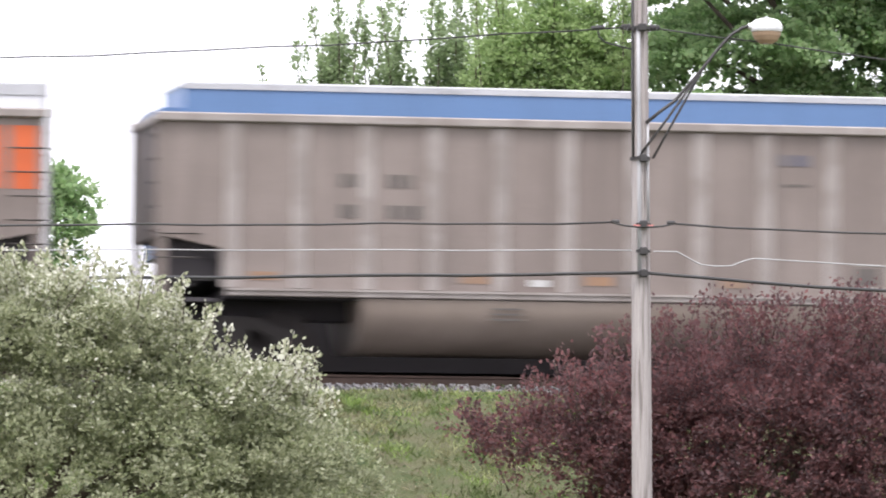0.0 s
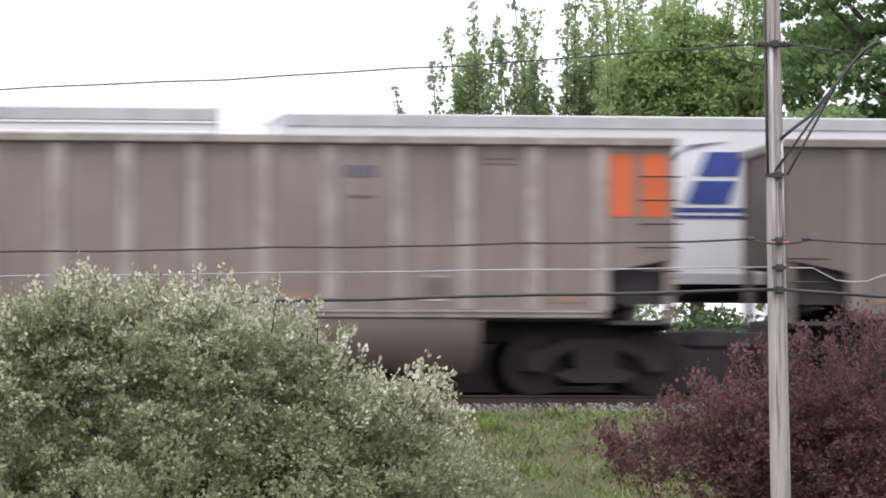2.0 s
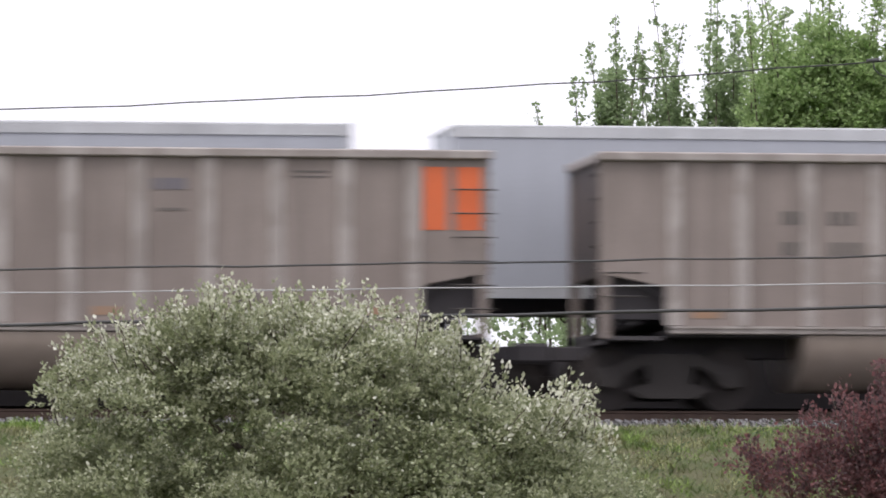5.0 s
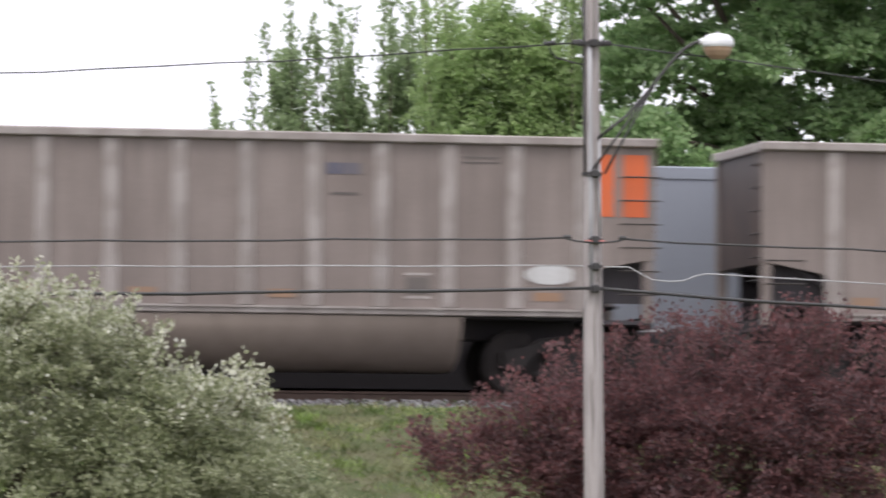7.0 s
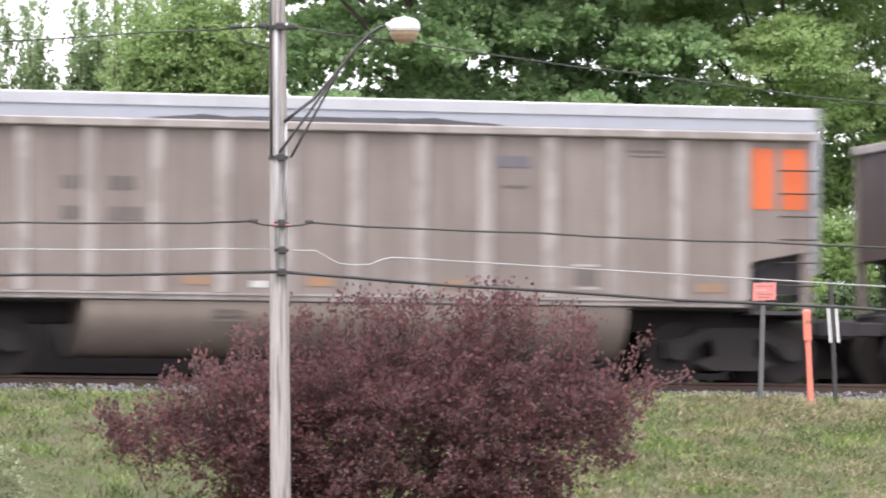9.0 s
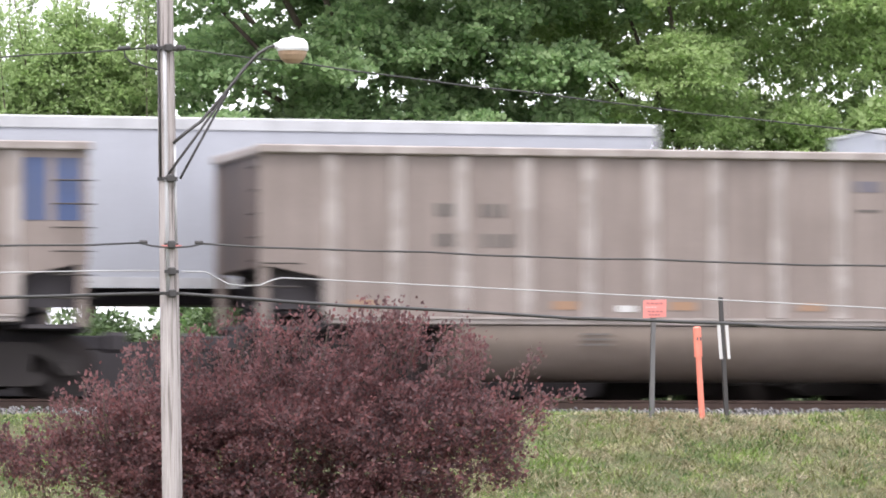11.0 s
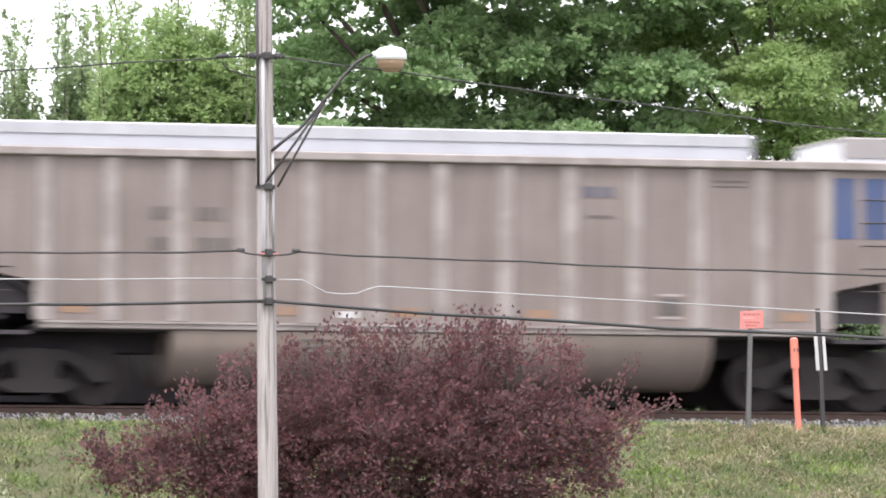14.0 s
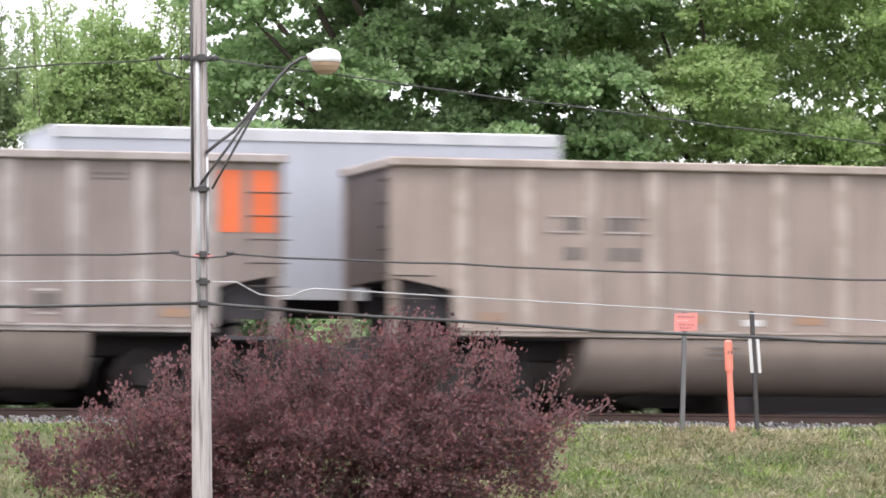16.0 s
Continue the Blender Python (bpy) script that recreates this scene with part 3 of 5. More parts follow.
def coal_car(paint, panel):
    """A high-sided coal car with a rounded belly; its near side faces -y, its nose +x."""
    words = {"tan": "dusty tan-grey", "light": "pale grey", "buff": "dusty buff-grey", "dark": "grimy grey-brown", "brown": "rusty brown", "ochre": "ochre-brown"}[paint]
    ends = {"orange": "orange end panels", "blue": "blue end panels", "red": "a dark red end bay", "small": "a small dark red panel", "none": "plain ends"}[panel]
    car = tagged(new("coal_car"), f"{words} ribbed steel coal car with {ends}", "railway car", "coal cars of the nearer train")
    base, pale = CAR_PAINT[paint], RIB_PAINT[paint]
    for s in (-1, 1):
        part("side_wall", shared(("side_wall", paint), side_bm), base, car, at=(0, 1.45 * s, 0))
        for k in range(13):
            r = part("rib", shared(("rib", paint), rib_bm), pale, car, at=(-6.12 + 1.02 * k, 1.43 * s, 0))
            r.rotation_euler = (0, 0, 0 if s < 0 else math.pi)
        part("top_chord", shared(("top_chord", paint), lambda: boxed(-7.3, 7.3, -0.085, 0.07, 3.715, 3.85, bevel=0.02)), pale, car, at=(0, 1.48 * s, 0))
        part("side_sill", shared(("side_sill", paint), lambda: box(boxed(-6.2, 6.2, -0.05, 0.05, 1.13, 1.245, bevel=0.015), -6.2, 6.2, -0.075, 0.0, 1.215, 1.25)), pale, car, at=(0, 1.49 * s, 0))
    for e in (-1, 1):
        bm = lambda: slab(bmesh.new(), [(-1.43, 2.0), (1.43, 2.0), (1.43, 3.72), (-1.43, 3.72)], "x", -0.02, 0.02)
        # Darker than the side walls: the end's shade is in its paint.
        part("end_wall", shared(("end_wall", paint), bm), END_SHADE, car, "end plate with its shade painted in as dark brown", at=(7.19 * e, 0, 0))
        part("end_chord", shared(("end_chord", paint), lambda: boxed(-0.08, 0.08, -1.40, 1.40, 3.70, 3.845, bevel=0.02)), pale, car, at=(7.2 * e, 0, 0))
        slope = [(6.93 * e, 2.02), (5.3 * e, 1.14), (5.3 * e, 1.20), (6.93 * e, 2.08)]
        part("slope_sheet", shared(("slope_sheet", e), lambda: slab(bmesh.new(), slope, "y", -1.38, 1.38)), UNDER, car)
        for s in (-1, 1):
            part("corner_post", shared(("corner_post", paint), lambda: boxed(-0.075, 0.075, -0.06, 0.06, 1.06, 2.02, bevel=0.01)), base, car, at=(7.17 * e, 1.40 * s, 0))
        part("end_platform", shared("end_platform", lambda: box(boxed(-0.5, 0.45, -1.43, 1.43, 1.04, 1.10), 0.38, 0.45, -1.43, 1.43, 0.98, 1.16)), UNDER, car, at=(6.8 * e, 0, 0)).rotation_euler = (0, 0, 0 if e > 0 else math.pi)
        part("draft_web", shared(("draft_web", e), lambda: slab(bmesh.new(), [(5.35 * e, 1.10), (7.0 * e, 1.10), (7.0 * e, 1.95), (6.9 * e, 1.98), (5.35 * e, 1.16)], "y", 0.9, 0.94)), UNDER, car)
        part("corner_web", shared(("corner_web", e), lambda: slab(bmesh.new(), [(5.6 * e, 1.36), (7.14 * e, 1.36), (7.14 * e, 2.0), (6.3 * e, 1.92), (5.6 * e, 1.5)], "y", -1.22, -1.18)), UNDER, car)
        part("air_tank", shared("air_tank", lambda: rod(bmesh.new(), (-0.1, -0.35, 1.42), (-0.1, 0.75, 1.42), 0.19, None, 14)), UNDER, car, at=(6.55 * e, 0, 0))
        part("coupler", shared(("coupler", e), lambda: coupler_bm(e)), UNDER, car, at=(7.28 * e, 0, 0))
        part("brake_pipe", shared("brake_pipe", lambda: rod(bmesh.new(), (0, -1.3, 1.3), (0, 1.3, 1.3), 0.03, None, 6)), UNDER, car, at=(6.7 * e, 0, 0))
        add_truck(car, 6.13 * e)
    part("centre_sill", shared("centre_sill", lambda: boxed(-7.3, 7.3, -0.33, 0.33, 0.80, 1.12, bevel=0.02)), UNDER, car)
    part("floor_frame", shared("floor_frame", lambda: boxed(-6.2, 6.2, -1.36, 1.36, 1.10, 1.20)), UNDER, car)
    part("tub", shared(("tub", paint), tub_bm), BELLY if paint in ("tan", "light", "buff") else base, car, "rounded belly between the trucks")
    for k in range(7):
        z = 3.52 - 0.355 * k
        if k < 6:
            part("rung", shared("rung", lambda: rung_bm(0.58)), RUNG, car, at=(7.03, -1.53, z - 0.26))
        part("rung", shared("end_rung", lambda: rung_bm(0.42)), RUNG, car, at=(-7.26, -1.16, z)).rotation_euler = (0, 0, radians(-90))
        part("rung", shared("end_rung", lambda: rung_bm(0.42)), RUNG, car, at=(7.26, -1.16, z)).rotation_euler = (0, 0, radians(90))
        if k in (4, 5):
            part("rung", shared("rung", lambda: rung_bm(0.58)), RUNG, car, at=(-6.9, -1.53, z - 0.06))
    # panels and markings on the near side
    if panel in ("orange", "blue"):
        c, word = (ORANGE, "orange panel") if panel == "orange" else (BLUE, "blue panel")
        patch(car, "end_panel", 6.27, 6.62, 2.66, 3.60, c, word)
        patch(car, "end_panel", 6.76, 7.14, 2.66, 3.60, c, word)
    elif panel == "red":
        patch(car, "end_panel", 6.23, 7.24, 2.01, 3.70, DARK_RED, "dark red bay")
    elif panel == "small":
        patch(car, "end_panel", 6.35, 7.1, 2.85, 3.45, DARK_RED, "dark red panel")
        patch(car, "stripe", 6.5, 7.0, 3.32, 3.40, WHITE, y=-1.482)
    if panel == "red":
        patch(car, "stripe", 6.03, 6.21, 1.26, 2.3, AMBER, "faded orange stripe", y=-1.538)
        patch(car, "stripe", -6.21, -6.03, 1.26, 2.3, AMBER, "faded orange stripe", y=-1.538)
    for x0, w, z in ((-4.5, 0.34, 2.78), (-3.78, 0.42, 2.78), (-4.5, 0.38, 2.32), (-3.78, 0.55, 2.32)):
        for q in range(3):
            patch(car, "marking", x0 + q * w / 3, x0 + (q + 0.78) * w / 3, z, z + 0.2, MARK)
    if panel != "red":
        for q in range(4):
            patch(car, "owner_mark", 2.22 + 0.13 * q, 2.335 + 0.13 * q, 3.23, 3.40, OWNER)
        patch(car, "data_line", 2.3, 2.7, 2.92, 2.96, MARK)
        patch(car, "data_line", 4.3, 4.85, 3.50, 3.53, MARK)
        patch(car, "data_line", 4.3, 4.85, 3.43, 3.45, MARK)
    patch(car, "notice", 3.45, 3.8, 1.45, 1.70, MARK)
    patch(car, "notice_line", 3.42, 3.83, 1.73, 1.77, RIB_PAINT["light"])
    patch(car, "notice_line", 3.42, 3.83, 1.38, 1.42, RIB_PAINT["light"])
    for x in (-5.85, -2.65, -0.75, 1.35, 5.4):
        patch(car, "reflector", x, x + 0.42, 1.37, 1.50, AMBER)
    patch(car, "route_card", -1.6, -1.3, 1.34, 1.44, WHITE)
    for z in (0.98, 0.9, 0.82):
        patch(car, "data_line", -2.2, -1.7, z, z + 0.03, MARK, y=-1.506)
    return car


CAR_KINDS = {}
COAL_CARS = []
KIND_OF = {1: ("dark", "blue"), 2: ("tan", "orange"), 3: ("tan", "blue"), 4: ("brown", "red"), 11: ("tan", "none"), 13: ("tan", "blue"),
           15: ("tan", "blue"), 16: ("tan", "blue"), 17: ("ochre", "small"), 18: ("buff", "blue")}


def place_coal_cars():
    for n in range(-2, 22):
        kind = KIND_OF.get(n, ("tan", "orange"))
        if kind in CAR_KINDS:
            car = copy_thing(CAR_KINDS[kind], Matrix())
        else:
            car = CAR_KINDS[kind] = coal_car(*kind)
        start = 9.358 - 16.18 * n - (0.967 if n >= 13 else 0) - HALF
        load = tagged(part("coal_load", shared(("coal_load", 2 if n in (10, 14) else 3 if n == 1 else n % 2), lambda: coal_bm(2 if n in (10, 14) else 3 if n == 1 else n % 2)), COAL), "heap of black coal filling a railway car", "coal", "coal loads")
        COAL_CARS.append((n, car, load, start))
    by_n = {n: car for n, car, _, _ in COAL_CARS}
    for n, x0, x1, z0, z1 in ((1, -4.82, -4.26, 1.72, 2.04), (8, -5.9, -5.1, 1.65, 1.95), (8, 5.25, 6.05, 1.62, 1.92)):
        bm = bmesh.new()
        bmesh.ops.create_circle(bm, cap_ends=True, segments=14, radius=1.0, matrix=pose((x0 + x1) / 2, -1.482, (z0 + z1) / 2, 90) @ Matrix.Diagonal(((x1 - x0) / 2, (z1 - z0) / 2, 1, 1)))
        part("paint_patch", bmesh.ops.solidify(bm, geom=bm.faces[:], thickness=0.006) and bm, WHITE, by_n[n], "whitish painted-over patch")
    for x in (-4.75, -3.85):
        for b in ((x, x + 0.78, 2.98, 3.0), (x, x + 0.78, 2.74, 2.76), (x, x + 0.02, 2.76, 2.98), (x + 0.76, x + 0.78, 2.76, 2.98)):
            patch(by_n[18], "marking_frame", *b, RIB_PAINT["light"], y=-1.482)

    for x in (-4.5, -3.96):
        for b in ((x, x + 0.52, 3.0, 3.025), (x, x + 0.52, 2.735, 2.76), (x, x + 0.02, 2.76, 3.0), (x + 0.5, x + 0.52, 2.76, 3.0)):
            patch(by_n[15], "marking_frame", *b, WHITE, y=-1.482)


place_coal_cars()

# ---------------------------------------------------------------- farther train: trailers and boxes on flat cars
RISE = 1.0           # deck height of the flat cars


def trailer_wheel_bm():
    bm = bmesh.new()
    disc(bm, 0, -0.13, 0.13, 0, 0.5, 22)
    disc(bm, 0, -0.145, 0.145, 0, 0.27, 16)
    return bm


def trailer(length, paint, style, low=False, words="", top=4.58):
    """A road trailer, or a plain box when low; nose towards -x, near side -y, resting on the deck."""
    z0, z1 = (RISE, 3.74) if low else (1.88, top)
    t = tagged(new("freight_container" if low else "semi_trailer"), words, "container" if low else "trailer", "loads of the farther train")
    h, m = length / 2, TRAILER[paint]
    dark, dull = "dark" in style, style == "grey_top" or (style == "shield" and paint == "grey")
    bm = boxed(-h, h, -1.28, 1.28, z0, z1 - 0.06)
    nose = [e for e in bm.edges if abs(e.verts[0].co.x + h) < 0.01 and abs(e.verts[1].co.x + h) < 0.01 and (abs(e.verts[0].co.z - e.verts[1].co.z) > 1 or min(v.co.z for v in e.verts) > 4)]
    bmesh.ops.bevel(bm, geom=nose, offset=0.34, segments=4, affect="EDGES")
    part("box_body", bm, m, t)
    part("roof", boxed(-h + (0.1 if low else 0.32), h, -1.27, 1.27, z1 - 0.06, z1, bevel=0.02), m if low else ROOF_DARK if dark else ROOF_GREY if dull else TRIM, t, "" if low else "dark roof edge" if dark else "pale sheet roof")
    part("top_rail", boxed(-h + 0.28, h + 0.012, -1.30, -1.262, z1 - (0.11 if dark else 0.12 if paint == "blue" else 0.34 if style == "grey_top" else 0.20), z1 - 0.045), m if low else ROOF_DARK if dark else ROOF_GREY if dull else TRIM, t)
    part("bottom_rail", boxed(-h + 0.28, h + 0.012, -1.30, -1.262, z0 - 0.03, z0 + 0.14), TRIM, t)
    n = int(length / 1.22)
    for k in range(n + 1):
        x = -h + 0.35 + (length - 0.42) * k / n
        part("seam_post", shared(("seam_post", paint, low), lambda: boxed(-0.012, 0.012, -1.287, -1.275, z0 + 0.14, z1 - 0.2)), m, t, at=(x, 0, 0))
    part("rear_frame", box(box(boxed(h - 0.02, h + 0.06, -1.29, -1.15, z0, z1), h - 0.02, h + 0.06, 1.15, 1.29, z0, z1), h - 0.02, h + 0.06, -1.15, 1.15, z1 - 0.15, z1), TRIM, t)
    if style == "ridged":
        for k in range(15):
            z = z0 + 0.22 + 0.16 * k
            part("ridge", shared(("ridge", length), lambda: boxed(-h + 0.3, h, -1.30, -1.27, -0.02, 0.02, bevel=0.008)), m, t, at=(0, 0, z))
    if style in ("roof_marks", "grey_marks"):
        for x0, x1 in ((-h + 1.05, -h + 3.3), (-h + 5.1, -h + 7.3)):
            part("roof_patch", boxed(x0, x1, -1.306, -1.27, z1 - 0.1, z1 - 0.01), ROOF_DARK, t)
    if style == "swoosh":
        for x0, w in ((-1.1, 0.72), (0.05, 0.95), (1.3, 0.3), (1.95, 0.65), (2.9, 0.65)):
            for z, hh, dx in ((3.13, 0.36, 0.0), (3.57, 0.38, 0.2)):
                part("logo_shape", slab(bmesh.new(), [(x0 + dx, z), (x0 + dx + w, z), (x0 + dx + w + 0.16, z + hh), (x0 + dx + 0.16, z + hh)], "y", -1.296, -1.283), LOGO_BLUE, t, "slanted deep blue shape")
        part("stripe", boxed(-1.5, 3.7, -1.296, -1.283, 3.0, 3.06), LOGO_BLUE, t, "thin blue stripe")
        part("stripe", boxed(-1.5, 3.7, -1.296, -1.283, 2.90, 2.94), LOGO_BLUE, t, "thin blue stripe")
        part("swoosh", slab(bmesh.new(), [(-1.6, 3.72), (-1.1, 3.98), (-0.4, 4.12), (-1.0, 4.06), (-1.5, 3.82)], "y", -1.296, -1.283), ROOF_DARK, t, "dark curved stroke")
    if style in ("grey_marks", "shield", "dark_shield"):
        x = -h + 1.78 if style == "grey_marks" else h - 1.75
        part("logo_shape", slab(bmesh.new(), [(x - 0.36, 3.74), (x + 0.36, 3.74), (x + 0.36, 3.17), (x + 0.22, 2.87), (x, 2.72), (x - 0.22, 2.87), (x - 0.36, 3.17)], "y", -1.296, -1.283), LOGO_OCHRE, t, "golden-brown shield shape")
        part("logo_band", slab(bmesh.new(), [(x - 0.36, 3.72), (x - 0.18, 3.84), (x + 0.18, 3.84), (x + 0.36, 3.72), (x + 0.36, 3.50), (x - 0.36, 3.50)], "y", -1.302, -1.29), LOGO_YELLOW, t, "golden shield top")
        part("logo_bar", slab(bmesh.new(), [(x - 0.36, 3.12), (x + 0.36, 3.12), (x + 0.36, 3.36), (x - 0.36, 3.36)], "y", -1.302, -1.29), LOGO_CREAM, t, "pale yellow band")
    if style == "reefer":
        u = part("cooling_unit", boxed(-h - 0.5, -h - 0.01, -0.95, 0.95, 2.9, 4.5, bevel=0.08), WHITE, t, "white cooling unit on the front wall")
        part("grille", boxed(-h - 0.42, -h - 0.08, -0.965, -0.94, 3.3, 4.3), ROOF_DARK, u, "dark side grille")
        part("front_stripe", boxed(-h + 0.30, -h + 0.62, -1.29, -1.275, 3.1, 4.38), ROOF_DARK, t, "dark upright panel")
    if style == "skirt":
        part("tool_box", boxed(-h + 4.7, -h + 5.65, -1.2, -0.7, 1.12, 1.62, bevel=0.04), WHITE, t, "white underfloor tank")
    if not low:
        part("chassis", boxed(-h + 0.9, h - 0.2, -0.5, 0.5, 1.62, 1.88), UNDER, t)
        for k, x in enumerate((h - 3.7, h - 4.95) if style == "swoosh" else (h - 1.1, h - 2.35) if length > 10 else (h - 1.2,)):
            part("axle", shared("trailer_axle", lambda: rod(bmesh.new(), (0, -1.0, 0), (0, 1.0, 0), 0.07, None, 8)), UNDER, t, at=(x, 0, RISE + 0.5))
            for y in (-1.1, 1.1):
                part("wheel", shared("trailer_wheel", trailer_wheel_bm), RUBBER, t, at=(x, y, RISE + 0.5))
        for y in (-0.85, 0.85):
            part("landing_leg", shared("landing_leg", lambda: box(boxed(-0.06, 0.06, -0.06, 0.06, RISE + 0.03, 1.9), -0.14, 0.14, -0.12, 0.12, RISE, RISE + 0.04)), UNDER, t, at=(-h + 2.6, y, 0))
        part("rear_guard", boxed(h - 0.06, h + 0.02, -1.1, 1.1, RISE + 0.45, RISE + 0.57), TRIM, t)
        part("tail_lamp", boxed(h + 0.0, h + 0.07, -1.05, -0.85, z0 + 0.02, z0 + 0.1), PINK, t)
    return t


def flat_car(length):
    """Low black flat car with a centre spine and two trucks."""
    f = tagged(new("flat_car"), "low grimy black flat car on the farther track", "railway car", "flat cars of the farther train")
    h = length / 2
    part("spine", boxed(-h, h, -0.36, 0.36, 0.66, RISE - 0.06, bevel=0.03), UNDER, f)
    part("deck", boxed(-h + 0.3, h - 0.3, -0.75, 0.75, RISE - 0.06, RISE, bevel=0.01), UNDER, f)
    for k in range(int(length // 2.4)):
        part("cross_bearer", shared("cross_bearer", lambda: boxed(-0.12, 0.12, -1.35, 1.35, 0.80, RISE - 0.062)), UNDER, f, at=(-h + 1.2 + 2.4 * k, 0, 0))
    for y in (-1.32, 1.32):
        part("side_girder", slab(bmesh.new(), [(-h + 0.5, 0.84), (-h + 2.4, 0.84), (-h + 2.7, 0.13), (h - 2.7, 0.13), (h - 2.4, 0.84), (h - 0.5, 0.84), (h - 0.5, RISE - 0.01), (-h + 0.5, RISE - 0.01)], "y", y - 0.05, y + 0.05), UNDER, f)
    part("wheel_plate", boxed(h - 3.2, h - 0.4, -1.3, 1.3, RISE - 0.055, RISE), UNDER, f)
    add_truck(f, -h + 1.1)
    add_truck(f, h - 1.1)
    return f


# (left end, right end at the start, paint, style, low)
FAR_LOADS = [
    (-22.6, -6.5, "white", "plain", False), (-6.0, 9.86, "white", "plain", False), (11.74, 27.0, "blue", "plain", False), (28.27, 43.6, "orange", "plain", True),
    (44.3, 59.9, "white", "ridged", False), (60.6, 76.3, "white", "swoosh", False), (78.5, 86.9, "cream", "roof_marks", False),
    (87.5, 95.8, "grey", "dark_roof", False), (96.4, 104.6, "grey", "grey_marks", False), (105.2, 113.4, "grey", "dark_shield", False),
    (117.8, 133.9, "grey", "plain", False), (135.2, 148.9, "grey", "plain", False), (150.5, 166.6, "slate", "reefer_rear", False),
    (168.5, 182.7, "cream", "dark_roof", False), (183.5, 198.9, "slate", "plain", True), (199.8, 215.7, "cream", "shield", False),
    (217.6, 233.7, "white", "reefer", False), (235.1, 250.8, "grey", "plain", False), (253.4, 267.1, "grey", "plain", False),
    (267.8, 283.9, "white", "plain", False), (285.4, 299.4, "grey", "plain", False), (303.0, 311.4, "grey", "plain", False),
    (320.7, 336.2, "grey", "skirt", False), (341.8, 355.3, "grey", "shield", False), (357.5, 373.5, "silver", "plain", False),
    (374.8, 391.1, "white", "grey_top", False), (396.4, 410.0, "grey", "grey_top", False), (412.2, 420.8, "grey", "plain", False)]
LOOK = {"white": "white", "silver": "silver-grey", "cream": "cream-white", "grey": "pale grey", "slate": "blue-grey", "blue": "mid-blue", "orange": "bright orange"}
FAR_THINGS = []


def place_far_train():
    kinds, cars = {}, {}
    for i, (a, b, paint, style, low) in enumerate(FAR_LOADS):
        ln = round(b - a, 1)
        top = 4.66 if a == 11.74 else 4.51 if a in (60.6, 199.8) else 4.58
        key = (ln, paint, style, low, top)
        if key in kinds:
            t = copy_thing(kinds[key], Matrix())
        else:
            t = kinds[key] = trailer(ln, paint, style, low, f"{LOOK[paint]} {'steel container' if low else 'road trailer'} riding on a flat car", top)
        # each flat car reaches halfway to the loads beside its own
        lo = (a + FAR_LOADS[i - 1][1]) / 2 + 0.12 if i else a - 0.25
        hi = (b + FAR_LOADS[i + 1][0]) / 2 - 0.12 if i + 1 < len(FAR_LOADS) else b + 0.35
        span = round(hi - lo, 1)
        if span in cars:
            f = copy_thing(cars[span], Matrix())
        else:
            f = cars[span] = flat_car(span)
        FAR_THINGS.append((t, (a + b) / 2))
        FAR_THINGS.append((f, (lo + hi) / 2))
    FAR_THINGS.append((flat_car(17.0), 430.0))


place_far_train()

# ---------------------------------------------------------------- utility pole, lamp and wires
POLE_Y = 70.0


def pole_x(z):
    return 15.53 - 0.0142 * (z + 1.44)


